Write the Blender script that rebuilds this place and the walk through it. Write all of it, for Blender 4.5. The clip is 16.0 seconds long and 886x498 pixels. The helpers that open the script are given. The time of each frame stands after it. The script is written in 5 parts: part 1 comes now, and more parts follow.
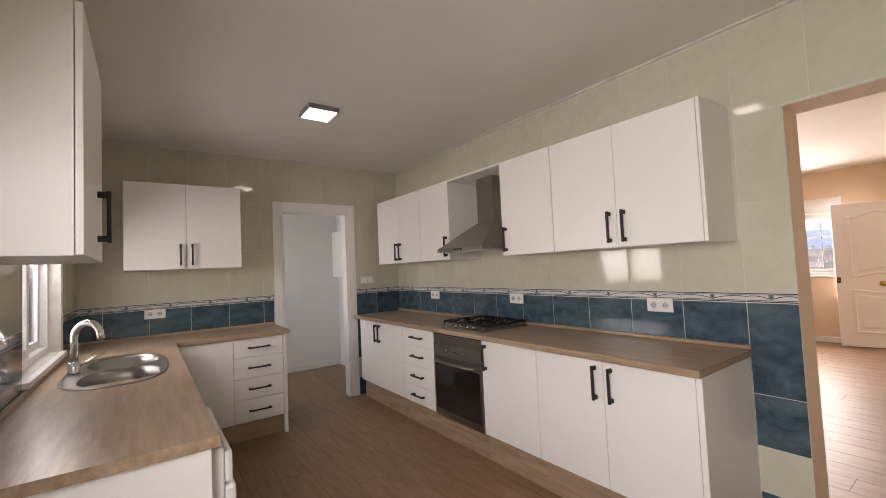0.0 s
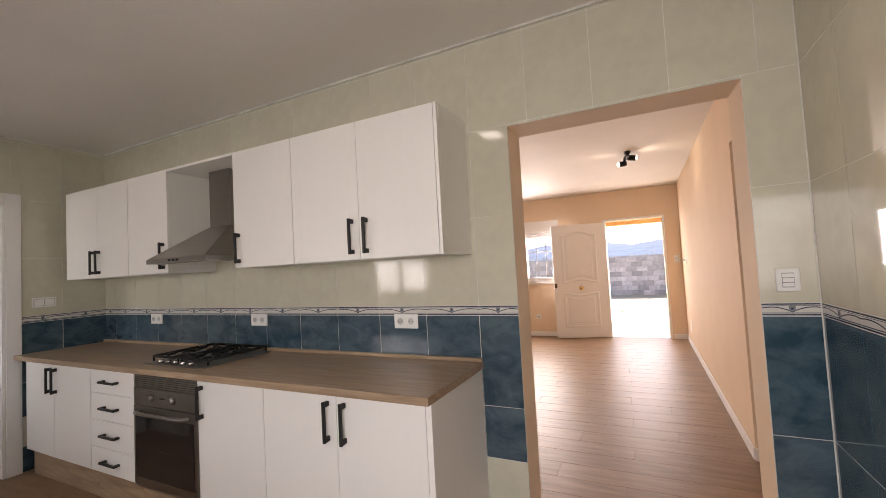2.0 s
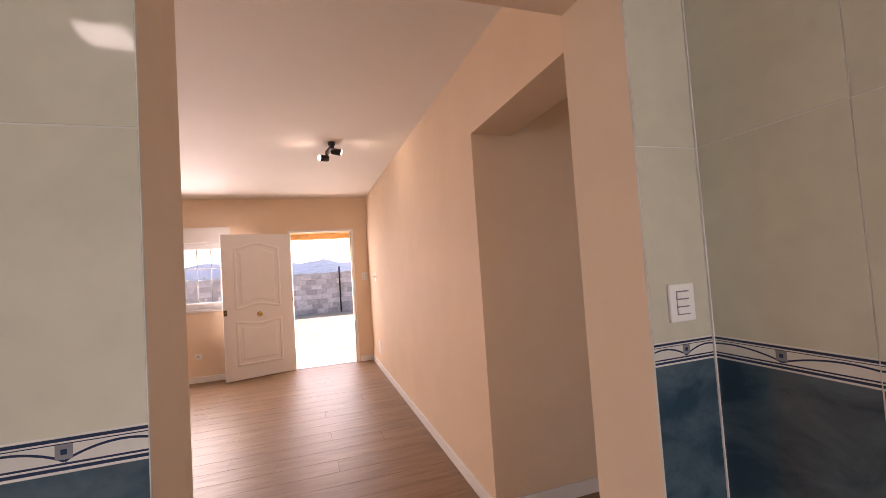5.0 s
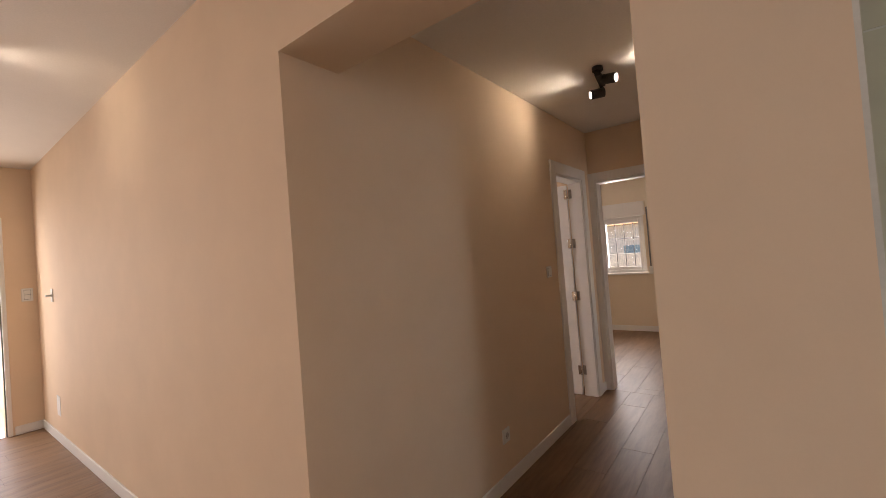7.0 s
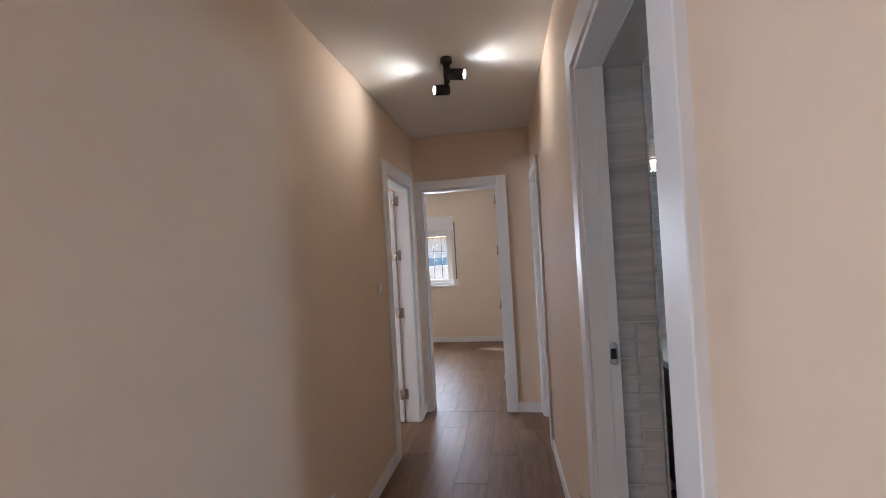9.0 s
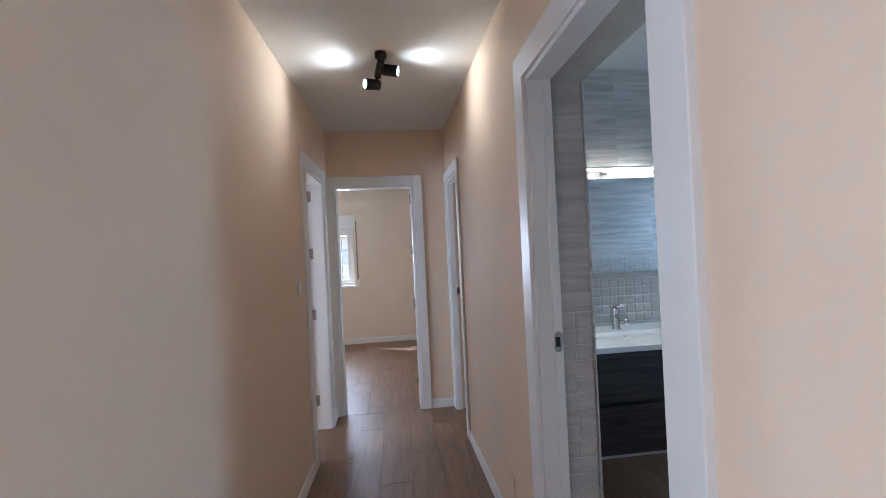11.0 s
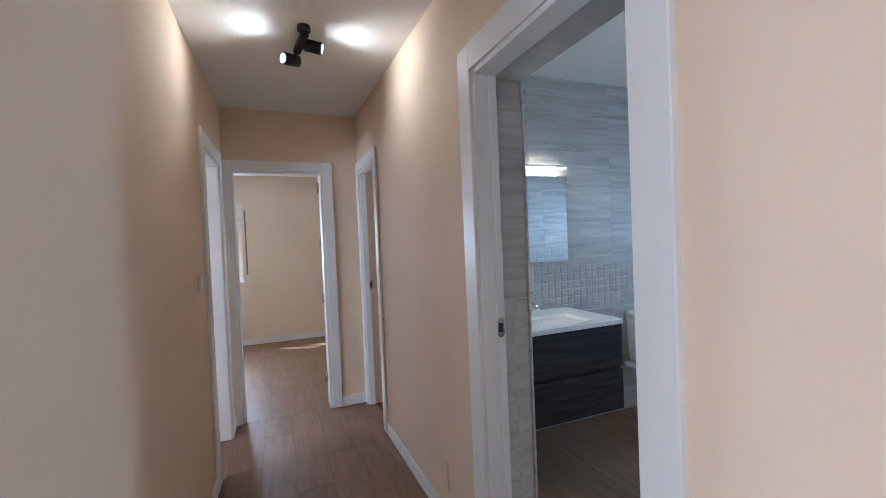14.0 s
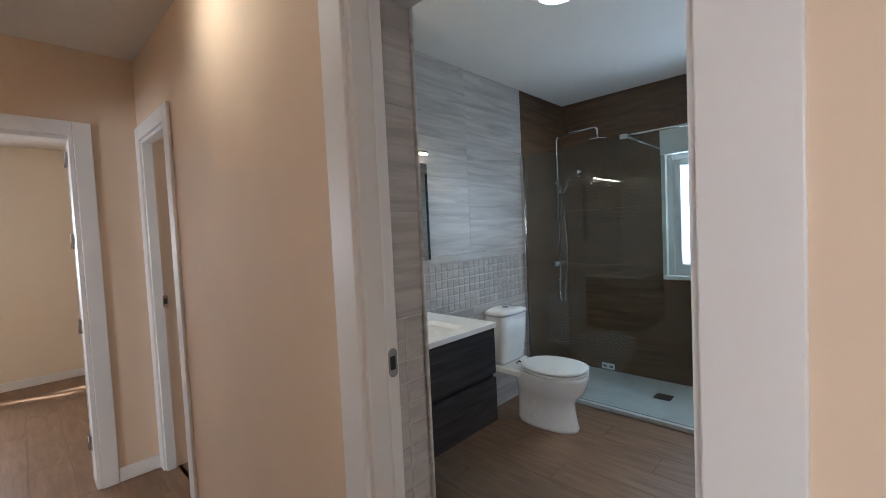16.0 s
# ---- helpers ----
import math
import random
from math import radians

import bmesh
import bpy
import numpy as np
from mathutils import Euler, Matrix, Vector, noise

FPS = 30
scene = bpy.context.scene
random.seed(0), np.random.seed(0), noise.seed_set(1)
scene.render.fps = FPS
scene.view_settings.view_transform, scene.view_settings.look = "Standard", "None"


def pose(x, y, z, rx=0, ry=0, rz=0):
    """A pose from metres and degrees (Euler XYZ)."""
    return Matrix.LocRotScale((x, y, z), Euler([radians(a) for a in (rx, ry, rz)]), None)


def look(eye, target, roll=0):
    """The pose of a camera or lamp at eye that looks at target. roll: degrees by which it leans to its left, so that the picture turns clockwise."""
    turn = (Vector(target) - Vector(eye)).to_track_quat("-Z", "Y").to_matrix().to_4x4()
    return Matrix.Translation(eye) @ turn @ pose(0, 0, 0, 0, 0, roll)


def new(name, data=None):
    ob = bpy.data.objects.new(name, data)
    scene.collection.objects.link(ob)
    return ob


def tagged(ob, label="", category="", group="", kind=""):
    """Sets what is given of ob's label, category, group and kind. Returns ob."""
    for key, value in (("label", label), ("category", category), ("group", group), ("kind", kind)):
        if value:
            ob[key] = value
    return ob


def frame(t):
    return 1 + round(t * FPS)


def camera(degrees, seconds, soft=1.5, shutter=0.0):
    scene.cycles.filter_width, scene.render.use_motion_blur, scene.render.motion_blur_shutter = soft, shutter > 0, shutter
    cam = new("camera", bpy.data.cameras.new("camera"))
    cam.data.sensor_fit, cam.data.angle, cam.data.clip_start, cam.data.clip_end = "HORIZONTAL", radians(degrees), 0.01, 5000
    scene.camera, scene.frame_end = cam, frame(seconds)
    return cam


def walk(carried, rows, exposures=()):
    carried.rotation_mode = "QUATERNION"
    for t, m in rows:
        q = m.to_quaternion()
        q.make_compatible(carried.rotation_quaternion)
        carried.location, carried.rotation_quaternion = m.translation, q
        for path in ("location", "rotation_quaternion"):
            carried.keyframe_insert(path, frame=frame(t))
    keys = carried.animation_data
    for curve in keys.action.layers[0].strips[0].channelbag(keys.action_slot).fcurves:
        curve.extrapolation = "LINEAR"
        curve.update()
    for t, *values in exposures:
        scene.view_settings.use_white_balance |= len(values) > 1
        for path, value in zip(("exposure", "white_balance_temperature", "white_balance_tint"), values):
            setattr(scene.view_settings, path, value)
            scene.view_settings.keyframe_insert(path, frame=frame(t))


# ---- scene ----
cam = camera(94.4, 16.0, soft=0.7)
PATH = [
    (0, (-2.561, 0.58, 1.411), (-1.388, 2.197, 1.504), -2.6),
    (0.5, (-2.476, 0.581, 1.412), (-1.106, 2.036, 1.504), -2.7),
    (1, (-2.343, 0.585, 1.413), (-0.811, 1.868, 1.506), -2.9),
    (1.5, (-2.179, 0.587, 1.427), (-0.498, 1.666, 1.519), -3.0),
    (2, (-2.052, 0.609, 1.421), (-0.254, 1.48, 1.512), -3.1),
    (2.5, (-1.852, 0.712, 1.415), (0.045, 1.34, 1.508), -3.1),
    (3, (-1.668, 0.806, 1.433), (0.29, 1.201, 1.526), -3.2),
    (3.5, (-1.466, 0.841, 1.414), (0.528, 0.977, 1.506), -3.4),
    (4, (-1.22, 0.862, 1.422), (0.775, 0.75, 1.509), -3.5),
    (4.5, (-1.008, 0.888, 1.41), (0.953, 0.505, 1.493), -3.6),
    (5, (-0.773, 0.946, 1.423), (1.124, 0.319, 1.509), -3.8),
    (5.2, (-0.697, 0.958, 1.428), (1.165, 0.233, 1.515), -3.9),
    (7.3, (0.168, 0.797, 1.402), (1.264, -0.876, 1.44), -4.4),
    (7.5, (0.189, 0.761, 1.405), (1.219, -0.952, 1.442), -4.3),
    (8, (0.309, 0.678, 1.397), (1.1, -1.159, 1.428), -3.9),
    (8.5, (0.434, 0.527, 1.421), (0.974, -1.399, 1.448), -3.5),
    (9, (0.507, 0.432, 1.425), (0.834, -1.541, 1.454), -3.2),
    (11.5, (0.798, 0.454, 1.42), (0.512, -1.525, 1.423), -2.7),
    (12, (0.81, 0.512, 1.419), (0.479, -1.46, 1.419), -2.6),
    (12.5, (0.814, 0.548, 1.412), (0.428, -1.414, 1.406), -2.4),
    (13, (0.846, 0.53, 1.412), (0.37, -1.413, 1.394), -2.4),
    (13.5, (0.923, 0.447, 1.413), (0.318, -1.459, 1.377), -2.3),
    (14, (0.978, 0.37, 1.411), (0.233, -1.485, 1.366), -2.4),
    (14.5, (0.953, 0.264, 1.403), (0.03, -1.51, 1.35), -2.6),
    (15, (0.89, 0.103, 1.411), (-0.221, -1.559, 1.351), -2.8),
    (15.5, (0.85, -0.02, 1.409), (-0.427, -1.557, 1.339), -2.8),
    (16, (0.853, -0.18, 1.4), (-0.583, -1.569, 1.314), -2.7),
]
walk(cam, [(t, look(eye, target, roll)) for t, eye, target, roll in PATH], exposures=[
    (0, 1.32, 6950, 22), (2.5, 1.17, 6950, 23), (4, 1.08, 6800, 25), (5, 1.0, 7050, 33), (7.3, 0.80, 6500, 17), (7.6, 0.85, 6100, 14), (8.0, 0.97, 5080, 12), (8.5, 1.14, 5100, 13), (9.5, 1.38, 5080, 12),
    (11.5, 1.58, 4620, 9), (13, 1.6, 4620, 9), (14.5, 1.6, 4900, 9), (16, 1.53, 5450, 11)])

# ---------- world, sun and daylight ----------
SUN_AZ, SUN_EL = radians(114), radians(42)      # from north (+y) clockwise towards east (+x)
world = bpy.data.worlds.new("world")
scene.world = world
world.use_nodes = True
wn = world.node_tree.nodes
sky = wn.new("ShaderNodeTexSky")
sky.sky_type = "NISHITA"
sky.sun_disc = False
sky.sun_elevation, sky.sun_rotation = SUN_EL, SUN_AZ
world.node_tree.links.new(sky.outputs[0], wn["Background"].inputs[0])
wn["Background"].inputs[1].default_value = 0.15


def lamp(name, kind, m, energy, color=(1, 1, 1), **more):
    data = bpy.data.lights.new(name, kind)
    data.energy, data.color = energy, color
    if kind == "AREA":
        data.shape, data.size, data.size_y = "RECTANGLE", more["size"], more["size_y"]
    if kind == "SPOT":
        data.spot_size, data.spot_blend, data.shadow_soft_size = more["cone"], more["blend"], more["radius"]
    if kind == "POINT":
        data.shadow_soft_size = more["radius"]
    if kind == "SUN":
        data.angle = radians(0.55)
    ob = new(name, data)
    ob.matrix_world = m
    return ob


sun_way = Vector((math.sin(SUN_AZ) * math.cos(SUN_EL), math.cos(SUN_AZ) * math.cos(SUN_EL), math.sin(SUN_EL)))
lamp("sun", "SUN", look(sun_way * 50, (0, 0, 0)), 5.0, (1, 0.95, 0.86))
DAY = (0.86, 0.94, 1.0)
WARM_DAY = (1.0, 0.96, 0.91)
# sky and ground light standing in the openings
lamp("daylight_front_door", "AREA", look((6.3, 0.73, 1.2), (0, 0.73, -1.0)), 16.0, WARM_DAY, size=0.9, size_y=1.9)
lamp("daylight_living_window", "AREA", look((6.24, 2.76, 1.5), (0, 2.76, -1.0)), 58.0, WARM_DAY, size=1.1, size_y=0.9)
lamp("daylight_living_window", "AREA", look((6.24, 5.35, 1.5), (0, 5.1, -1.0)), 37.0, WARM_DAY, size=1.1, size_y=0.9)
lamp("daylight_kitchen_window", "AREA", look((-3.29, 3.82, 1.5), (0, 2.9, -1.0)), 12.0, (0.95, 0.965, 0.95), size=1.0, size_y=0.95)
# fill light through an added, unseen opening behind the viewpoint
lamp("fill_kitchen_rear", "AREA", look((-3.29, 0.8, 1.5), (0, 0.8, -1.0)), 23.5, (0.95, 0.965, 0.96), size=1.25, size_y=1.1)
# the utility room is daylit; its window is unseen and placed by guess
lamp("daylight_utility_window", "AREA", look((-2.45, 6.0, 1.5), (0, 6.0, 0.5)), 6.6, (0.90, 0.97, 1.0), size=0.7, size_y=0.9)
lamp("daylight_bedroom_window", "AREA", look((2.1, -6.47, 1.45), (2.1, 0, 4.0)), 36.0, (1.0, 0.95, 0.89), size=1.1, size_y=0.95)
# fill light that brightens the side room doorway through an added opening
lamp("fill_side_room", "AREA", look((4.27, -1.8, 1.5), (0, -1.8, 0.2)), 39.6, WARM_DAY, size=0.9, size_y=0.9)
# fill light for the small room; its opening is added and out of view
lamp("fill_small_room", "AREA", look((-3.19, -2.75, 1.5), (0, -2.75, 0.8)), 12.0, WARM_DAY, size=0.5, size_y=0.8)
lamp("daylight_bath_window", "AREA", look((-3.19, -0.88, 1.55), (0, -0.88, -0.2)), 9.5, (0.84, 0.95, 1.0), size=0.6, size_y=0.9)


# ---------- materials ----------
def surface(name, base, rough=0.5, other=None, scale=6.0, stretch=(1, 1, 1), amount=0.25, fine=60.0, bump=0.05, metal=0.0, coat=0.0, per=0.0,
            bands=None, spec=0.5, grainy=0.12):
    """A procedural surface: a coarse pattern between two colours, a fine grain, relief, and a change from piece to piece."""
    m = bpy.data.materials.new(name)
    m.use_nodes = True
    n, link = m.node_tree.nodes, m.node_tree.links
    bsdf = n["Principled BSDF"]
    bsdf.inputs["Metallic"].default_value = metal
    bsdf.inputs["Coat Weight"].default_value = coat
    bsdf.inputs["Coat Roughness"].default_value = 0.08
    bsdf.inputs["Specular IOR Level"].default_value = spec
    other = other or tuple(c * (1 - amount) for c in base)
    tc, mp = n.new("ShaderNodeTexCoord"), n.new("ShaderNodeMapping")
    mp.inputs["Scale"].default_value = stretch
    info = n.new("ShaderNodeObjectInfo")
    if per:
        mul = n.new("ShaderNodeVectorMath")
        mul.operation = "MULTIPLY_ADD"
        mul.inputs[1].default_value = (37.0, 53.0, 71.0)
        link.new(info.outputs["Random"], mul.inputs[0])
        link.new(tc.outputs["Object"], mul.inputs[2])
        link.new(mul.outputs[0], mp.inputs["Vector"])
    else:
        link.new(tc.outputs["Object"], mp.inputs["Vector"])
    coarse, grain = n.new("ShaderNodeTexNoise"), n.new("ShaderNodeTexNoise")
    coarse.inputs["Scale"].default_value, coarse.inputs["Detail"].default_value, coarse.inputs["Roughness"].default_value = scale, 6, 0.6
    coarse.inputs["Distortion"].default_value = 0.6 if bands else 0.2
    grain.inputs["Scale"].default_value, grain.inputs["Detail"].default_value = fine, 4
    link.new(mp.outputs[0], coarse.inputs["Vector"])
    link.new(mp.outputs[0], grain.inputs["Vector"])
    ramp = n.new("ShaderNodeValToRGB")
    lo, hi = bands or (0.35, 0.68)
    ramp.color_ramp.elements[0].position, ramp.color_ramp.elements[1].position = lo, hi
    ramp.color_ramp.elements[0].color, ramp.color_ramp.elements[1].color = (*other, 1), (*base, 1)
    link.new(coarse.outputs["Fac"], ramp.inputs["Fac"])
    hue = n.new("ShaderNodeHueSaturation")
    link.new(ramp.outputs["Color"], hue.inputs["Color"])
    val = n.new("ShaderNodeMath")
    val.operation = "MULTIPLY_ADD"
    val.inputs[1].default_value, val.inputs[2].default_value = grainy, 1 - grainy / 2
    link.new(grain.outputs["Fac"], val.inputs[0])
    if per:
        add = n.new("ShaderNodeMath")
        add.operation = "MULTIPLY_ADD"
        add.inputs[1].default_value = per
        link.new(info.outputs["Random"], add.inputs[0])
        link.new(val.outputs[0], add.inputs[2])
        sub = n.new("ShaderNodeMath")
        sub.operation = "SUBTRACT"
        sub.inputs[1].default_value = per / 2
        link.new(add.outputs[0], sub.inputs[0])
        link.new(sub.outputs[0], hue.inputs["Value"])
    else:
        link.new(val.outputs[0], hue.inputs["Value"])
    link.new(hue.outputs["Color"], bsdf.inputs["Base Color"])
    rr = n.new("ShaderNodeMath")
    rr.operation = "MULTIPLY_ADD"
    rr.inputs[1].default_value, rr.inputs[2].default_value = 0.12 * rough + 0.02, rough * 0.94
    link.new(coarse.outputs["Fac"], rr.inputs[0])
    link.new(rr.outputs[0], bsdf.inputs["Roughness"])
    if bump:
        b = n.new("ShaderNodeBump")
        b.inputs["Strength"].default_value, b.inputs["Distance"].default_value = bump, 0.004
        link.new(grain.outputs["Fac"], b.inputs["Height"])
        link.new(b.outputs[0], bsdf.inputs["Normal"])
    return m


def glowing(name, color, strength):
    m = bpy.data.materials.new(name)
    m.use_nodes = True
    b = m.node_tree.nodes["Principled BSDF"]
    b.inputs["Base Color"].default_value = (*color, 1)
    b.inputs["Emission Color"].default_value = (*color, 1)
    b.inputs["Emission Strength"].default_value = strength
    return m


def glassy(name, color=(1, 1, 1), rough=0.0):
    m = bpy.data.materials.new(name)
    m.use_nodes = True
    n, link = m.node_tree.nodes, m.node_tree.links
    n.remove(n["Principled BSDF"])
    clear, gloss, mix, fres = (n.new("ShaderNodeBsdfTransparent"), n.new("ShaderNodeBsdfGlossy"), n.new("ShaderNodeMixShader"), n.new("ShaderNodeFresnel"))
    clear.inputs[0].default_value = (*color, 1)
    gloss.inputs["Roughness"].default_value = rough + 0.01
    fres.inputs["IOR"].default_value = 1.5
    link.new(fres.outputs[0], mix.inputs[0])
    link.new(clear.outputs[0], mix.inputs[1])
    link.new(gloss.outputs[0], mix.inputs[2])
    link.new(mix.outputs[0], n["Material Output"].inputs["Surface"])
    return m


PAINT = surface("cream_paint", (0.80, 0.638, 0.472), 0.75, amount=0.05, scale=2.5, fine=220, bump=0.02, spec=0.2, grainy=0.03)
# house cream made lighter to stand in for brighter light on the bedroom walls
BED_BRIGHT_PAINT = surface("brightened_cream_paint", (0.80, 0.70, 0.56), 0.75, amount=0.04, scale=2.5, fine=220, bump=0.02, spec=0.2)
WHITE_PAINT = surface("white_wall_paint", (0.80, 0.80, 0.77), 0.6, amount=0.04, scale=2.0, fine=140, bump=0.08)
CEILING = surface("ceiling_paint", (0.80, 0.77, 0.72), 0.7, amount=0.04, scale=1.5, fine=120, bump=0.05)
LACQUER = surface("white_lacquered_wood", (0.82, 0.81, 0.79), 0.42, amount=0.03, scale=3, fine=90, bump=0.01, grainy=0.02)
FOIL = surface("white_grained_board", (0.83, 0.82, 0.78), 0.36, amount=0.012, scale=10, stretch=(6, 6, 0.5), fine=40, bump=0.003, grainy=0.01)
OAK = surface("oak_worktop", (0.44, 0.32, 0.215), 0.30, other=(0.285, 0.195, 0.125), scale=5, stretch=(7, 0.7, 7), fine=45, bump=0.04)
OAK_X = surface("oak_board_across", (0.44, 0.32, 0.215), 0.30, other=(0.32, 0.225, 0.145), scale=5, stretch=(0.7, 7, 7), fine=45, bump=0.04)
PLANK = surface("wood_look_tile", (0.290, 0.180, 0.106), 0.42, other=(0.195, 0.117, 0.067), scale=4, stretch=(6, 0.8, 6), fine=35, bump=0.05, per=0.14, spec=0.33)
GROUT = surface("grey_floor_grout", (0.24, 0.16, 0.105), 0.8, fine=200)
WHITE_GROUT = surface("white_wall_grout", (0.75, 0.74, 0.68), 0.7, fine=200)
PALE_TILE = surface("pale_green_glazed_tile", (0.60, 0.585, 0.465), 0.05, other=(0.555, 0.54, 0.43), scale=5, fine=20, bump=0.004, coat=0.1, per=0.04)
BLUE_TILE = surface("mottled_blue_glazed_tile", (0.026, 0.058, 0.086), 0.10, other=(0.082, 0.135, 0.162), scale=6.0, stretch=(1, 1, 1.7), fine=18, bump=0.004, coat=0.6,
                    per=0.10, bands=(0.32, 0.62))
BORDER_WHITE = surface("white_border_glaze", (0.66, 0.65, 0.60), 0.08, amount=0.03, coat=0.5, bump=0)
# white plastic greyed to paint the shade inside the socket wells
WELL = surface("shaded_well_plastic", (0.55, 0.55, 0.53), 0.4, bump=0)
INK = surface("dark_blue_glaze_line", (0.03, 0.05, 0.10), 0.15, fine=60, bump=0)
MOTIF = surface("grey_glaze_motif", (0.25, 0.26, 0.28), 0.15, fine=60, bump=0)
STONE_TILE = surface("grey_striped_wall_tile", (0.60, 0.57, 0.53), 0.40, other=(0.40, 0.375, 0.345), bands=(0.36, 0.64), scale=2.4, stretch=(0.7, 0.7, 9), fine=30, bump=0.03, per=0.10)
MOSAIC = surface("grey_relief_mosaic", (0.62, 0.59, 0.55), 0.16, other=(0.48, 0.45, 0.42), scale=5, stretch=(1, 1, 5), fine=30, bump=0.03, per=0.09)
BROWN_TILE = surface("dark_brown_wall_tile", (0.165, 0.100, 0.058), 0.18, other=(0.105, 0.064, 0.038), scale=3, stretch=(0.8, 0.8, 8), fine=30, bump=0.02, per=0.08)
CERAMIC = surface("white_ceramic", (0.82, 0.82, 0.80), 0.06, amount=0.02, fine=20, bump=0, coat=0.5)
BLACK = surface("black_powder_coat", (0.010, 0.0095, 0.009), 0.5, fine=150, bump=0.03)
ENAMEL = surface("black_cast_iron", (0.010, 0.010, 0.010), 0.55, fine=120, bump=0.1, spec=0.25)
CHROME = surface("polished_chrome", (0.72, 0.72, 0.72), 0.09, amount=0.03, metal=1, bump=0)
STEEL = surface("brushed_steel", (0.37, 0.355, 0.33), 0.30, other=(0.32, 0.305, 0.285), scale=8, stretch=(1, 1, 30), fine=60, bump=0.02, metal=1)
BRONZE = surface("dark_bronze", (0.10, 0.07, 0.035), 0.35, metal=1, bump=0)
BRASS = surface("brass", (0.65, 0.45, 0.16), 0.2, metal=1, bump=0)
FAR_GLASS = surface("blue_grey_window_glass", (0.22, 0.34, 0.40), 0.1, bump=0)
BLACK_GLASS = surface("oven_glass", (0.010, 0.010, 0.011), 0.05, bump=0, coat=0.8)
PLASTIC = surface("white_plastic", (0.80, 0.80, 0.77), 0.35, amount=0.02, bump=0)
# near-black that paints the shade inside holes, slots and gaps
DARK_HOLE = surface("recess_shade", (0.03, 0.03, 0.03), 0.7, bump=0)
ALU = surface("white_aluminium", (0.78, 0.78, 0.77), 0.35, amount=0.02, bump=0)
DARK_WOOD = surface("charcoal_wood_board", (0.044, 0.040, 0.042), 0.36, other=(0.009, 0.008, 0.009), bands=(0.38, 0.66), scale=2.6, stretch=(0.9, 0.9, 14), fine=30, bump=0.06)
RESIN = surface("pale_resin_tray", (0.62, 0.64, 0.63), 0.4, fine=120, bump=0.12)
MIRROR = surface("silvered_mirror", (0.85, 0.87, 0.87), 0.01, amount=0.0, metal=1, bump=0)
GLASS = glassy("window_glass")
def frosted_glass():
    m = bpy.data.materials.new("frosted_glass")
    m.use_nodes = True
    n, link = m.node_tree.nodes, m.node_tree.links
    n.remove(n["Principled BSDF"])
    t, d, mix = n.new("ShaderNodeBsdfTranslucent"), n.new("ShaderNodeBsdfDiffuse"), n.new("ShaderNodeMixShader")
    t.inputs[0].default_value, d.inputs[0].default_value, mix.inputs[0].default_value = (0.8, 0.85, 0.88, 1), (0.7, 0.73, 0.75, 1), 0.3
    link.new(t.outputs[0], mix.inputs[1])
    link.new(d.outputs[0], mix.inputs[2])
    link.new(mix.outputs[0], n["Material Output"].inputs["Surface"])
    return m


FROSTED_GLASS = frosted_glass()
SCREEN = glassy("shower_glass", (0.86, 0.90, 0.88))
SAND = surface("dry_sandy_ground", (0.58, 0.49, 0.36), 0.9, other=(0.45, 0.38, 0.25), scale=0.8, fine=30, bump=0.4)
BLOCK = surface("grey_concrete_block", (0.64, 0.62, 0.62), 0.85, other=(0.46, 0.44, 0.44), scale=6, fine=60, bump=0.3, per=0.6)
ORANGE = surface("orange_render", (0.70, 0.36, 0.13), 0.8, fine=60, bump=0.2)
# the blue base colours stand in for haze over the distant hills
HILL = surface("haze_tinted_hills", (0.125, 0.185, 0.29), 0.95, other=(0.080, 0.125, 0.185), scale=0.045, fine=0.05, bump=0)
RENDER = surface("outside_render", (0.75, 0.70, 0.62), 0.8, fine=60, bump=0.2)
LIT_PANEL = glowing("lit_diffuser", (1.0, 0.95, 0.86), 4.6)
LIT_BATH = glowing("lit_bath_diffuser", (0.95, 0.97, 1.0), 1.1)
LIT_LED = glowing("lit_led_bar", (1.0, 0.82, 0.55), 20.0)
LIT_SPOT = glowing("lit_spot_lens", (1.0, 0.93, 0.78), 11.9)


# ---------- building helpers ----------
def box(bm, x0, x1, y0, y1, z0, z1, bevel=0.0):
    m = Matrix.LocRotScale(((x0 + x1) / 2, (y0 + y1) / 2, (z0 + z1) / 2), None, (abs(x1 - x0), abs(y1 - y0), abs(z1 - z0)))
    made = bmesh.ops.create_cube(bm, size=1, matrix=m)["verts"]
    if bevel:
        edges = list({e for v in made for e in v.link_edges})
        bmesh.ops.bevel(bm, geom=edges, offset=bevel, segments=2, profile=0.5, affect="EDGES")
    return bm


def boxes(*rows, bevel=0.0):
    bm = bmesh.new()
    for r in rows:
        box(bm, *r, bevel=bevel)
    return bm


def tube(bm, points, radius, sides=12, caps=True):
    """A round bar along a line of points."""
    pts = [Vector(p) for p in points]
    rings = []
    side = None
    for i, p in enumerate(pts):
        way = (pts[min(i + 1, len(pts) - 1)] - pts[max(i - 1, 0)]).normalized()
        if side is None:
            side = way.orthogonal().normalized()
        else:
            side = (side - way * side.dot(way)).normalized()
        up = way.cross(side)
        r = radius[i] if isinstance(radius, (list, tuple)) else radius
        rings.append([bm.verts.new(p + r * (math.cos(a) * side + math.sin(a) * up)) for a in (2 * math.pi * k / sides for k in range(sides))])
    for a, b in zip(rings, rings[1:]):
        for k in range(sides):
            f = bm.faces.new((a[k], a[(k + 1) % sides], b[(k + 1) % sides], b[k]))
            f.smooth = True
    if caps:
        bm.faces.new(rings[0][::-1])
        bm.faces.new(rings[-1])
    return bm


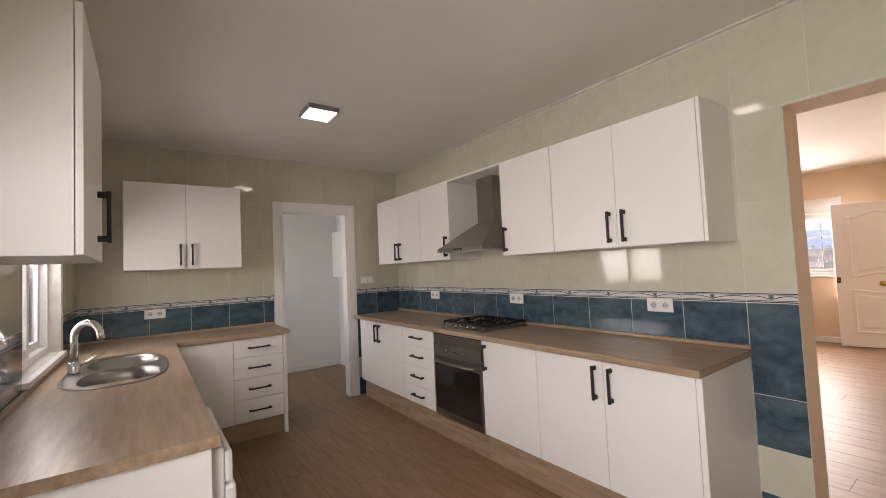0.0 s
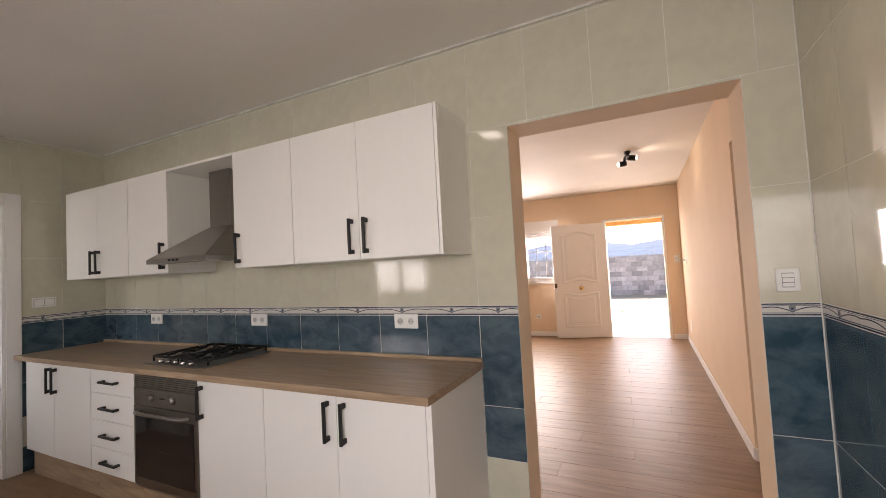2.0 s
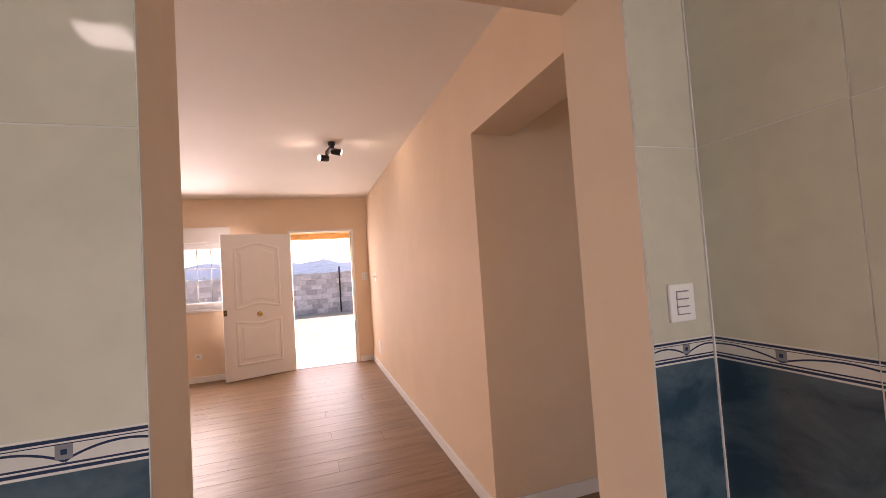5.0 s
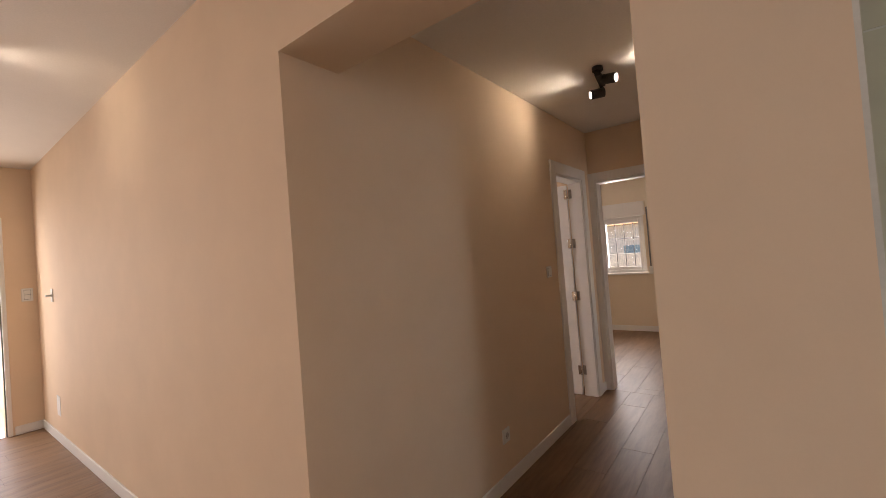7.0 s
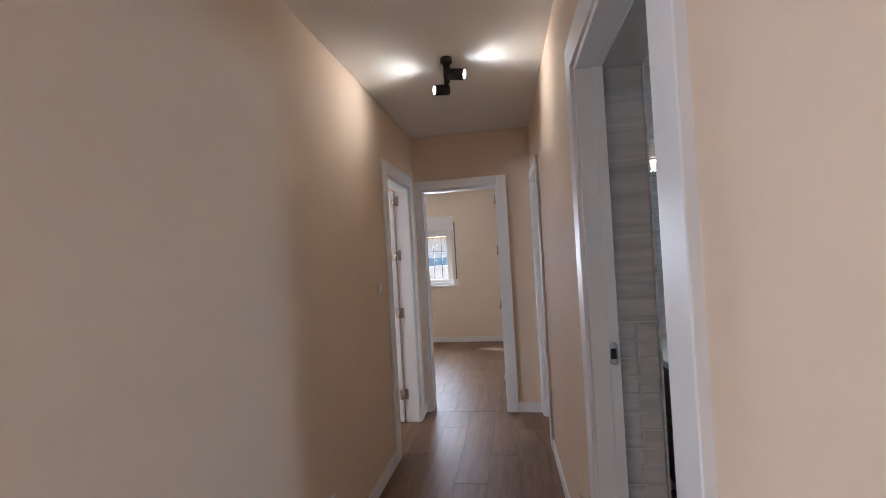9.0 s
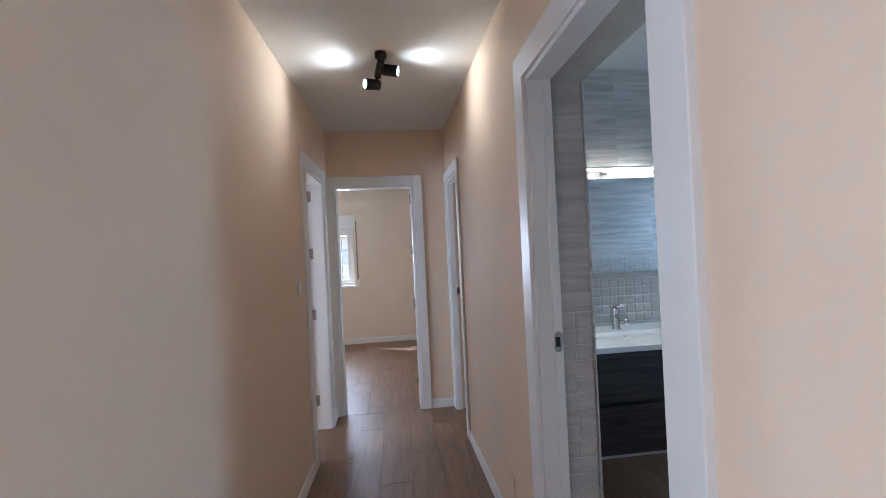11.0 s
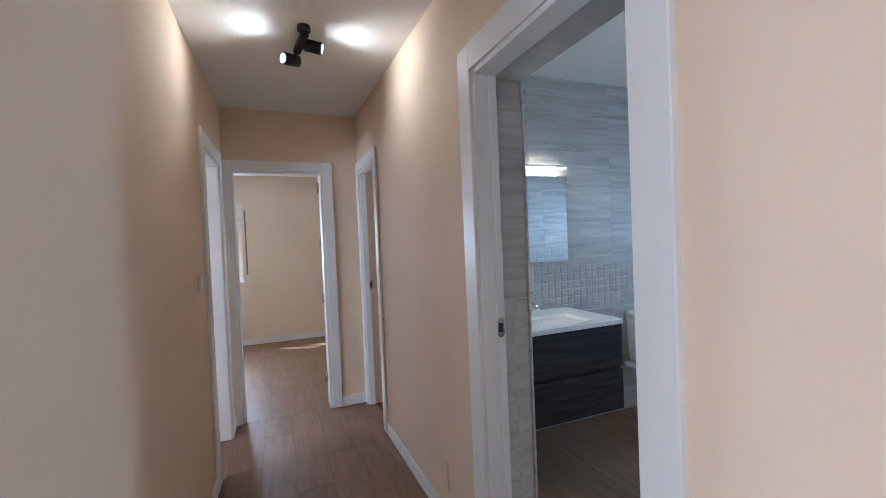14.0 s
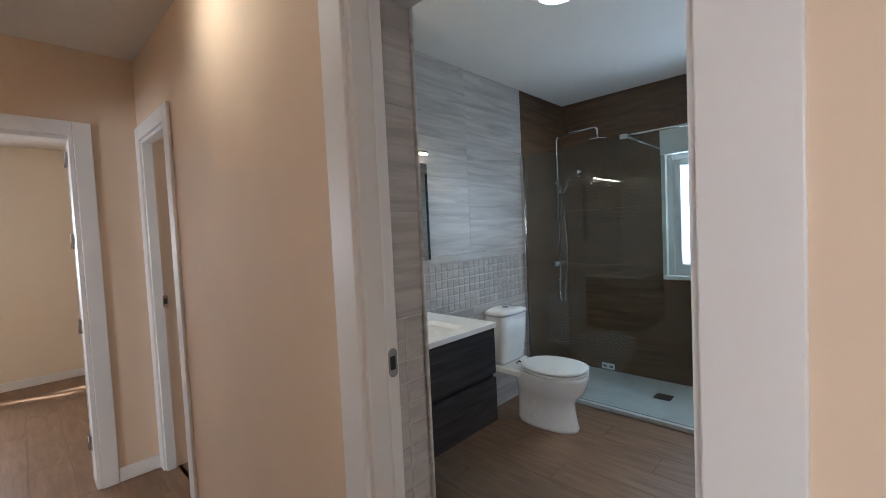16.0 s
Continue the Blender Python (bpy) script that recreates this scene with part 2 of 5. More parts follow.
def loft(bm, rings, smooth=True, cap0=True, cap1=True):
    """A skin over closed rings of equal count."""
    vs = [[bm.verts.new(p) for p in r] for r in rings]
    k = len(vs[0])
    for a, b in zip(vs, vs[1:]):
        for i in range(k):
            f = bm.faces.new((a[i], a[(i + 1) % k], b[(i + 1) % k], b[i]))
            f.smooth = smooth
    if cap0:
        bm.faces.new(vs[0][::-1])
    if cap1:
        bm.faces.new(vs[-1])
    return bm


def oval(cx, cy, z, a, b, n=28, power=2.0, b2=None):
    """A ring in plan; power over 2 squares it off; b2: the half-length of its far side."""
    pts = []
    for i in range(n):
        t = 2 * math.pi * i / n
        c, s = math.cos(t), math.sin(t)
        bb = b2 if (b2 and s < 0) else b
        pts.append((cx + a * math.copysign(abs(c) ** (2 / power), c), cy + bb * math.copysign(abs(s) ** (2 / power), s), z))
    return pts


def mesh_of(name, bm, *mats):
    bmesh.ops.recalc_face_normals(bm, faces=bm.faces)
    me = bpy.data.meshes.new(name)
    bm.to_mesh(me)
    bm.free()
    for m in mats:
        me.materials.append(m)
    return me


def thing(name, at, label, category, group="", rz=0.0):
    """The Empty at a thing's base."""
    ob = new(name)
    ob.empty_display_size = 0.1
    ob.matrix_basis = pose(*at, 0, 0, rz)
    return tagged(ob, label, category, group)


def base_of(ob):
    p, at = ob, Vector((0, 0, 0))
    while p:
        at += p.location
        p = p.parent
    return at


def part(name, bm, material, parent, label="", local=False):
    """Links a bmesh as one mesh under a thing or a part; in world metres unless local."""
    if not local:
        bmesh.ops.translate(bm, verts=bm.verts, vec=-base_of(parent))
    ob = new(name, mesh_of(name, bm, *(material if isinstance(material, (list, tuple)) else (material,))))
    ob.parent = parent
    return tagged(ob, label)


def setting(name, bm, material, label="", category=""):
    ob = new(name, mesh_of(name, bm, *(material if isinstance(material, (list, tuple)) else (material,))))
    return tagged(ob, label, category, kind="structure")


def minus(rect, hole):
    """A rectangle (u0, u1, z0, z1) less another."""
    u0, u1, z0, z1 = rect
    a0, a1, b0, b1 = max(u0, hole[0]), min(u1, hole[1]), max(z0, hole[2]), min(z1, hole[3])
    if a0 >= a1 - 1e-6 or b0 >= b1 - 1e-6:
        return [rect]
    out = [(u0, a0, z0, z1), (a1, u1, z0, z1), (a0, a1, z0, b0), (a0, a1, b1, z1)]
    return [r for r in out if r[1] - r[0] > 0.004 and r[3] - r[2] > 0.004]


def wall(name, axis, a0, a1, u0, u1, z0, z1, holes=(), material=None, label="", category="wall"):
    """A wall between a0 and a1 on its thin axis, from u0 to u1 along the other, with openings through it."""
    rects = [(u0, u1, z0, z1)]
    for h in holes:
        rects = [r for rect in rects for r in minus(rect, h)]
    bm = bmesh.new()
    for r in rects:
        if axis == "x":
            box(bm, a0, a1, r[0], r[1], r[2], r[3])
        else:
            box(bm, r[0], r[1], a0, a1, r[2], r[3])
    return setting(name, bm, material or PAINT, label, category)


PIECES = {}


def piece(name, parent, material, at, size, bevel=0.0):
    """One tile, plank or block: an object of its own on a shared mesh."""
    key = (name, material.name, tuple(round(s, 3) for s in size))
    if key not in PIECES:
        bm = bmesh.new()
        sx, sy, sz = (s / 2 for s in size)
        box(bm, -sx, sx, -sy, sy, -sz, sz)
        if bevel:
            bmesh.ops.bevel(bm, geom=list(bm.edges), offset=bevel, segments=1, affect="EDGES")
        PIECES[key] = mesh_of(name, bm, material)
    ob = new(name, PIECES[key])
    ob.location = Vector(at) - base_of(parent)
    ob.parent = parent
    return ob


def tiles(name, parent, axis, face, out, cols, rows, holes=(), joint=0.0034, depth=0.007):
    """Tiles on a wall face; out: +1 or -1, the way the face looks; rows: (z0, z1, material)."""
    for u0, u1 in cols:
        for z0, z1, material in rows:
            rects = [(u0, u1, z0, z1)]
            for h in holes:
                rects = [r for rect in rects for r in minus(rect, h)]
            for r in rects:
                w, h, c = r[1] - r[0] - joint, r[3] - r[2] - joint, ((r[0] + r[1]) / 2, (r[2] + r[3]) / 2)
                if w < 0.006 or h < 0.006:
                    continue
                p = face + out * depth / 2
                if axis == "x":
                    piece(name, parent, material, (p, c[0], c[1]), (depth, w, h))
                else:
                    piece(name, parent, material, (c[0], p, c[1]), (w, depth, h))


def planks(parent, x0, x1, y0, y1, holes=(), wide=0.2, long=1.2, seed=1, shift=0.0):
    """Wood-look floor tiles laid along y with staggered ends."""
    rnd = random.Random(seed)
    n = int((x1 - x0) / wide) + 2
    for i in range(-1, n):
        a, b = max(x0, x0 + shift + i * wide), min(x1, x0 + shift + (i + 1) * wide)
        if b - a < 0.01:
            continue
        y = y0 - long + ((i % 3) * 0.4 + rnd.uniform(-0.06, 0.06)) % long
        while y < y1:
            c, d = max(y, y0), min(y + long, y1)
            if d - c > 0.01:
                rects = [(a, b, c, d)]
                for h in holes:
                    rects = [r for rect in rects for r in minus(rect, h)]
                for r in rects:
                    piece("floor_plank", parent, PLANK, ((r[0] + r[1]) / 2, (r[2] + r[3]) / 2, -0.0045), (r[1] - r[0] - 0.0018, r[3] - r[2] - 0.0018, 0.009), 0.001)
            y += long

# ---------- the shell ----------
H, HALL_H, BATH_H, BED_H, TOP = 2.64, 2.52, 2.56, 2.46, 2.9
KW, KN = -3.03, 5.08                  # kitchen west and north faces
LE, LN, LS = 5.975, 6.2, 0.01        # living room east, north and south faces
HW, HE, HS = 0.253, 1.405, -3.27       # hall west, east and south faces
DOOR_K = (0.195, 1.194, -0.1, 2.135)  # opening between kitchen and living room
DOOR_F = (0.27, 1.19, -0.1, 2.10)     # front door
DOOR_B = (-1.082, -0.30, -0.1, 2.06)   # bathroom door
DOOR_L, DOOR_R = (-3.04, -2.42, -0.1, 2.03), (-3.19, -2.66, -0.1, 2.03)
DOOR_E = (0.60, 1.305, -0.1, 2.03)
DOOR_U = (-1.40, -0.67, -0.1, 2.10)   # utility room door
WIN_K = (3.28, 4.36, 0.97, 2.08)
WIN_L1, WIN_L2 = (2.05, 3.36, 1.03, 2.20), (4.75, 5.95, 1.03, 2.20)
# opening added to let fill light into the kitchen; no such window known
WIN_K_FILL = (0.12, 1.5, 0.9, 2.1)
WIN_BED = (1.46, 2.70, 0.93, 2.03)
WIN_BATH = (-1.22, -0.55, 0.94, 2.15)
# opening added to light what shows through the small room's doorway
WIN_SMALL_FILL = (-3.05, -2.45, 1.0, 2.0)

wall_ke = wall("wall_kitchen_east", "x", 0.0, 0.22, 0.195, KN, -0.1, TOP, [DOOR_K], PAINT, "peach painted wall between kitchen and living room")
wall_kn = wall("wall_kitchen_north", "y", KN, KN + 0.12, KW - 0.25, 0.0, -0.1, TOP, [DOOR_U], WHITE_GROUT, "tiled kitchen wall with a doorway")
wall_kw = wall("wall_kitchen_west", "x", KW - 0.25, KW, -0.12, KN, -0.1, TOP, [WIN_K, WIN_K_FILL], WHITE_GROUT, "tiled kitchen wall with a window")
wall_ks = wall("wall_kitchen_south", "y", -0.12, 0.0, KW, 0.0, -0.1, TOP, [], WHITE_GROUT, "tiled kitchen wall")
wall("wall_living_east", "x", LE, LE + 0.25, -0.16, LN + 0.25, -0.1, TOP, [DOOR_F, WIN_L1, WIN_L2], PAINT, "peach painted wall with the front door and windows")
wall("wall_living_north", "y", LN, LN + 0.25, 0.0, LE, -0.1, TOP, [], PAINT, "plain peach painted wall")
wall("wall_living_west", "x", 0.0, 0.22, KN, LN, -0.1, TOP, [], PAINT, "plain peach painted wall")
wall("wall_living_south", "y", -0.16, LS, HE, LE, -0.1, TOP, [], PAINT, "long peach painted wall of the living room")
wall("wall_hall_lintel", "y", -0.255, LS, 0.215, HE, 2.185, TOP, [], PAINT, "painted downstand over the hall opening")
ring = lambda z: [(0.03, -0.30, z), (0.243, -0.30, z), (0.223, 0.204, z), (0.03, 0.195, z)]
setting("wall_hall_near", loft(bmesh.new(), [ring(-0.1), ring(TOP)], smooth=False), PAINT, "peach painted wall end beside the kitchen doorway", "wall")


def askew(ob):
    """The long hall walls close in on each other towards the bedroom."""
    for v in ob.data.vertices:
        if 0.2 < v.co.x < 0.6:
            v.co.x += 0.0223 * max(0.0, -1.16 - v.co.y)
        elif v.co.x > 1.3:
            v.co.x -= 0.0148 * max(0.0, -0.16 - v.co.y)
    return ob


wall_hw = wall("wall_hall_west", "x", 0.03, HW, HS, -0.30, -0.1, TOP, [DOOR_B, DOOR_R], PAINT, "peach painted hall wall with two doorways")
askew(wall_hw)
askew(wall("wall_hall_east", "x", HE, HE + 0.12, HS, -0.16, -0.1, TOP, [DOOR_L], PAINT, "peach painted hall wall with a doorway"))
wall("wall_hall_end", "y", HS - 0.12, HS, -3.17, 4.25, -0.1, TOP, [DOOR_E], PAINT, "peach painted end wall with the bedroom doorway")
wall("wall_bedroom_south", "y", -6.45, -6.20, -0.7, 4.25, -0.1, TOP, [WIN_BED], BED_BRIGHT_PAINT, "cream painted bedroom wall with a window")
wall("wall_bedroom_west", "x", -0.7, -0.45, -6.20, HS - 0.12, -0.1, TOP, [], BED_BRIGHT_PAINT, "cream painted bedroom wall")
wall("wall_bedroom_east", "x", 4.0, 4.25, -6.20, HS - 0.12, -0.1, TOP, [], BED_BRIGHT_PAINT, "cream painted bedroom wall")
wall("wall_side_room_east", "x", 4.0, 4.25, HS, -0.16, -0.1, TOP, [(-2.3, -1.3, 1.0, 2.0)], PAINT, "cream painted wall of the side room")
wall_bs = wall("wall_bath_south", "y", -2.25, -2.13, -2.92, 0.03, -0.1, TOP, [], WHITE_GROUT, "grey tiled bathroom wall")
wall_bw = wall("wall_bath_west", "x", -3.17, -2.92, HS, -0.12, -0.1, TOP, [WIN_BATH, WIN_SMALL_FILL], WHITE_GROUT, "brown tiled shower wall with a window")
wall("wall_utility_west", "x", -2.4, -2.28, KN + 0.12, 6.9, -0.1, TOP, [(5.6, 6.4, 1.0, 2.0)], WHITE_PAINT, "white painted utility room wall")
wall("wall_utility_north", "y", 6.78, 6.9, -2.28, 0.0, -0.1, TOP, [], WHITE_PAINT, "white painted utility room wall")
wall("wall_utility_east", "x", -0.12, 0.0, KN + 0.12, 6.78, -0.1, TOP, [], WHITE_PAINT, "white painted utility room wall")


def slab(name, x0, x1, y0, y1, z, material, label):
    return setting(name, boxes((x0, x1, y0, y1, z, z + 0.12)), material, label, "ceiling")


slab("ceiling_kitchen", KW, 0, 0, KN, H, CEILING, "plain white kitchen ceiling")
slab("ceiling_living", 0.22, LE, LS, LN, H, CEILING, "plain white living room ceiling")
slab("ceiling_hall", 0.215, HE, HS, -0.255, HALL_H, CEILING, "plain white hall ceiling")
slab("ceiling_bathroom", -2.92, 0.03, -2.13, -0.12, BATH_H, CEILING, "plain white bathroom ceiling")
slab("ceiling_bedroom", -0.45, 4.0, -6.20, HS - 0.12, BED_H, CEILING, "plain white bedroom ceiling")
slab("ceiling_side_room", HE + 0.12, 4.0, HS, -0.16, HALL_H, CEILING, "plain white ceiling")
slab("ceiling_small_room", -2.92, 0.03, HS, -2.25, HALL_H, CEILING, "plain white ceiling")
slab("ceiling_utility_room", -2.28, -0.12, KN + 0.12, 6.78, H, CEILING, "plain white ceiling")
# the house slab is unseen, added to stop light leaking over the walls
setting("roof", boxes((KW - 0.6, LE + 0.25, -6.5, 7.2, TOP, TOP + 0.15), (LE + 0.25, LE + 2.3, -3.3, 7.2, 2.62, 2.77)), RENDER, "unseen flat slab keeping sky light out of the house, with porch roof", "roof")
setting("porch_beam", boxes((LE + 2.05, LE + 2.3, -3.3, 7.2, 2.17, 2.62)), ORANGE, "orange rendered porch beam", "beam")
# outside ground, porch floor
setting("ground", boxes((-400, 900, -700, 700, -0.30, -0.16)), SAND, "dry sandy yard with sparse grass", "ground")


def floor(name, x0, x1, y0, y1, label, holes=(), seed=1, shift=0.0, lay=True):
    ob = setting(name, boxes((x0, x1, y0, y1, -0.1, -0.004)), GROUT, label, "floor")
    LAID.append((ob, x0, x1, y0, y1, holes, seed, shift))
    return ob


LAID = []
floor("floor_kitchen", KW, 0.0, 0.0, KN, "brown wood-look tile floor", seed=2)
floor("floor_kitchen_threshold", 0.0, 0.22, 0.195, 1.194, "brown wood-look tile floor in the doorway", seed=12)
floor("floor_living", 0.22, LE, LS, LN, "reddish wood-look tile floor", seed=3, shift=-0.06)
floor("floor_hall", 0.215, HE, HS, LS, "brown wood-look tile floor", seed=4, shift=-0.08)
floor("floor_bedroom", -0.45, 4.0, -6.20, HS, "brown wood-look tile floor", seed=5, shift=-0.05)
floor("floor_bathroom", -2.92, 0.24, -2.13, -0.12, "brown wood-look tile floor", seed=6)
floor("floor_side_room", HE, 4.0, HS, -0.16, "brown wood-look tile floor", seed=7)
floor("floor_small_room", -2.92, 0.24, HS, -2.25, "brown wood-look tile floor", seed=8)
floor("floor_utility_room", -2.28, -0.12, KN, 6.78, "brown wood-look tile floor", seed=9)


def skirting(name, runs, material=None):
    """Baseboards: (x0, x1, y0, y1) footprints with a rounded top."""
    bm = bmesh.new()
    for x0, x1, y0, y1 in runs:
        box(bm, x0, x1, y0, y1, 0.0, 0.085, bevel=0.004)
    return setting(name, bm, material or LACQUER, "white wooden baseboard along the wall", "baseboard")


B = 0.013
skirting("baseboard_living_south", [(HE, LE, LS, LS + B)])
skirting("baseboard_living_east", [(LE - B, LE, 0.0, 0.22), (LE - B, LE, 1.24, LN)])
askew(skirting("baseboard_hall_east", [(HE - B, HE, -2.32, LS), (HE - B, HE, HS, -3.137)]))
askew(skirting("baseboard_hall_west", [(HW, HW + B, -2.56, -1.17)]))
skirting("baseboard_hall_end", [(HW, 0.52, HS, HS + B)])
skirting("baseboard_bedroom", [(-0.45, 4.0, -6.20, -6.20 + B)])
skirting("baseboard_utility", [(-2.28, -0.12, 6.78 - B, 6.78), (-0.12 - B, -0.12, KN + 0.12, 6.78)])
skirting("baseboard_small_room", [(-2.92, 0.03, HS, HS + B)])


def casing(name, axis, face, out, u0, u1, top, wide, label, lining, thick=0.016):
    """A door's white surround: casing on the wall face, and the lining through the wall to coordinate `lining`."""
    bm = bmesh.new()
    f0, f1 = sorted((face, face + out * thick))
    l0, l1 = sorted((face + out * 0.004, lining))
    t = 0.022
    rows = [(u0 - wide, u0, 0.0, top + wide), (u1, u1 + wide, 0.0, top + wide), (u0 + 0.0005, u1 - 0.0005, top, top + wide)]
    lin = [(u0, u0 + t, 0.0, top), (u1 - t, u1, 0.0, top), (u0 + t, u1 - t, top - t, top)]
    for (a, b, c, d), (e, f) in [(r, (f0, f1)) for r in rows] + [(r, (l0, l1)) for r in lin]:
        if axis == "x":
            box(bm, e, f, a, b, c, d, bevel=0.003)
        else:
            box(bm, a, b, e, f, c, d, bevel=0.003)
    return setting(name, bm, LACQUER, label, "door frame")


bm = boxes((0.2532, 0.2692, -1.16, -1.06, 0.0, 2.16), (0.165, 0.2572, -1.06, -1.038, 0.0, 2.06), (0.165, 0.2, -1.037, -1.030, 0.0, 2.04), (0.226, 0.259, -0.31, -0.205, 0.0, 2.16), (0.165, 0.247, -0.32, -0.308, 0.0, 2.06),
           (0.165, 0.2572, -1.038, -0.32, 2.038, 2.06), bevel=0.003)
ring = lambda z: [(0.2532, -1.0595, z), (0.2692, -1.0595, z), (0.259, -0.3105, z), (0.2432, -0.3105, z)]
loft(bm, [ring(2.0602), ring(2.16)], smooth=False)
setting("door_frame_bathroom", bm, LACQUER, "white lacquered bathroom door frame", "door frame")
askew(casing("door_frame_left", "x", HE, -1, -3.04, -2.42, 2.03, 0.095, "white lacquered door frame", HE + 0.12))
askew(casing("door_frame_right", "x", HW, 1, -3.19, -2.66, 2.03, 0.08, "white lacquered door frame", 0.205))
casing("door_frame_end", "y", HS, 1, 0.60, 1.305, 2.03, 0.08, "white lacquered bedroom door frame", HS - 0.12)
casing("door_frame_utility", "y", KN - 0.007, -1, -1.40, -0.67, 2.10, 0.09, "white lacquered utility room door frame", KN + 0.12)


# ---------- windows ----------
def window(name, axis, inner, outer, hole, label, box_h=0.2, bars=True, slider=True, glass=None, bar_step=0.13):
    """A white sliding window in its opening, with a shutter box above, a sill and outside bars."""
    u0, u1, z0, z1 = hole
    s = 1 if outer > inner else -1
    ob = new(name)
    ob.location = (inner, u0, z0) if axis == "x" else (u0, inner, z0)
    tagged(ob, label, "window", kind="structure")

    def put(pn, mat, *rows, bevel=0.003, lab=""):
        bm = bmesh.new()
        for a0, a1, b0, b1, c0, c1 in rows:          # depth from the inner face, along, up
            d0, d1 = sorted((inner + s * a0, inner + s * a1))
            if axis == "x":
                box(bm, d0, d1, b0, b1, c0, c1, bevel=bevel)
            else:
                box(bm, b0, b1, d0, d1, c0, c1, bevel=bevel)
        return part(pn, bm, mat, ob, lab)

    zt = z1 - box_h
    if box_h:
        put("shutter_box", LACQUER, (-0.02, 0.16, u0 - 0.03, u1 + 0.03, zt, z1 + 0.02), lab="white roller shutter box")
    put("window_sill", LACQUER, (-0.03, 0.10, u0 - 0.02, u1 + 0.02, z0 - 0.03, z0))
    f = 0.045
    put("window_frame", ALU, (0.06, 0.13, u0, u0 + f, z0, zt), (0.06, 0.13, u1 - f, u1, z0, zt), (0.06, 0.13, u0 + f, u1 - f, z0, z0 + f), (0.06, 0.13, u0 + f, u1 - f, zt - f, zt))
    mid = (u0 + u1) / 2
    for k, (a, b) in enumerate(((u0 + f, mid + 0.03), (mid - 0.03, u1 - f)) if slider else ((u0 + f, u1 - f),)):
        d = 0.07 + 0.028 * k
        r = 0.05
        sash = put("sash", ALU, (d, d + 0.025, a, a + r, z0 + f, zt - f), (d, d + 0.025, b - r, b, z0 + f, zt - f), (d, d + 0.025, a + r, b - r, z0 + f, z0 + f + r),
                   (d, d + 0.025, a + r, b - r, zt - f - r, zt - f))
        bm = bmesh.new()
        g = inner + s * (d + 0.012)
        if axis == "x":
            box(bm, g - 0.002, g + 0.002, a + r, b - r, z0 + f + r, zt - f - r)
        else:
            box(bm, a + r, b - r, g - 0.002, g + 0.002, z0 + f + r, zt - f - r)
        pane = part("pane", bm, glass or GLASS, sash)
        pane.visible_shadow = False
    if bars:
        n = max(3, int((u1 - u0) / bar_step))
        for i in range(n):
            u = u0 + (i + 0.5) * (u1 - u0) / n
            bm = bmesh.new()
            p = inner + s * 0.21
            q = [(p, u, z0), (p, u, z1)] if axis == "x" else [(u, p, z0), (u, p, z1)]
            part("bar", tube(bm, q, 0.006, 8), BLACK, ob)
        bm = bmesh.new()
        p, zm = inner + s * 0.21, z0 + 0.62 * (zt - z0)
        q = [(p, u0, zm), (p, u1, zm)] if axis == "x" else [(u0, p, zm), (u1, p, zm)]
        part("crossbar", tube(bm, q, 0.007, 8), BLACK, ob)
    return ob


window("window_1", "x", KW, KW - 0.25, WIN_K, "white sliding kitchen window, added unseen for fill light above the sink")
window("window_2", "x", LE, LE + 0.25, WIN_L1, "white sliding window with bars beside the front door", bar_step=0.185)
window("window_3", "x", LE, LE + 0.25, WIN_L2, "white sliding living room window with bars", bar_step=0.185)
window("window_4", "y", -6.20, -6.45, WIN_BED, "white sliding bedroom window with bars")
window("window_5", "x", -2.92, -3.17, WIN_BATH, "white bathroom window in the shower", slider=False, bars=False, glass=FROSTED_GLASS)
# unseen window in the opening added for the small room's light
window("fill_window_9", "x", -2.92, -3.17, WIN_SMALL_FILL, "white small room window, added unseen for fill light", slider=False, bars=False)
# never in view; dresses the opening added for kitchen fill light
window("fill_window_8", "x", KW, KW - 0.25, WIN_K_FILL, "white sliding kitchen window, added unseen for fill light")
# unseen window, added so the closed side room gets light
window("fill_window_6", "x", 4.0, 4.25, (-2.3, -1.3, 1.0, 2.0), "white sliding side room window, added unseen for fill light", bars=False)
# unseen window, placed to bring daylight into the utility room
window("window_7", "x", -2.28, -2.4, (5.6, 6.4, 1.0, 2.0), "unseen white utility room window, placed for the daylight inside", bars=False, box_h=0)

# ---------- kitchen ----------
def handle(parent, at, long, upright=True, way=(-1, 0, 0), name="handle"):
    """A black bar handle on two feet, standing out along `way`."""
    w = Vector(way)
    a = Vector((0, 0, 1)) if upright else Vector((-w.y, w.x, 0))
    c, bm = Vector(at), bmesh.new()

    def beam(p, q, half):
        lo = [min(p[i], q[i]) - half[i] for i in range(3)]
        hi = [max(p[i], q[i]) + half[i] for i in range(3)]
        box(bm, lo[0], hi[0], lo[1], hi[1], lo[2], hi[2], bevel=0.0015)
    out = w * 0.032
    beam(c + out - a * long / 2, c + out + a * long / 2, (0.0065, 0.0065, 0.0065))
    for s in (-1, 1):
        foot = c + a * s * (long / 2 - 0.007)
        beam(foot + w * 0.004, foot + out * 0.9, [0.007 + 0.004 * abs(a[i]) - 0.003 * abs(w[i]) for i in range(3)])
    return part(name, bm, BLACK, parent, "black metal bar handle")


def leaf(parent, name, x0, x1, y0, y1, z0, z1, material=None):
    """A door or drawer front with a fine gap round it."""
    g = 0.0015
    bm = boxes((x0 + (g if x1 - x0 > 0.05 else 0), x1 - (g if x1 - x0 > 0.05 else 0), y0 + (g if y1 - y0 > 0.05 else 0), y1 - (g if y1 - y0 > 0.05 else 0), z0 + g, z1 - g), bevel=0.002)
    return part(name, bm, material or FOIL, parent)


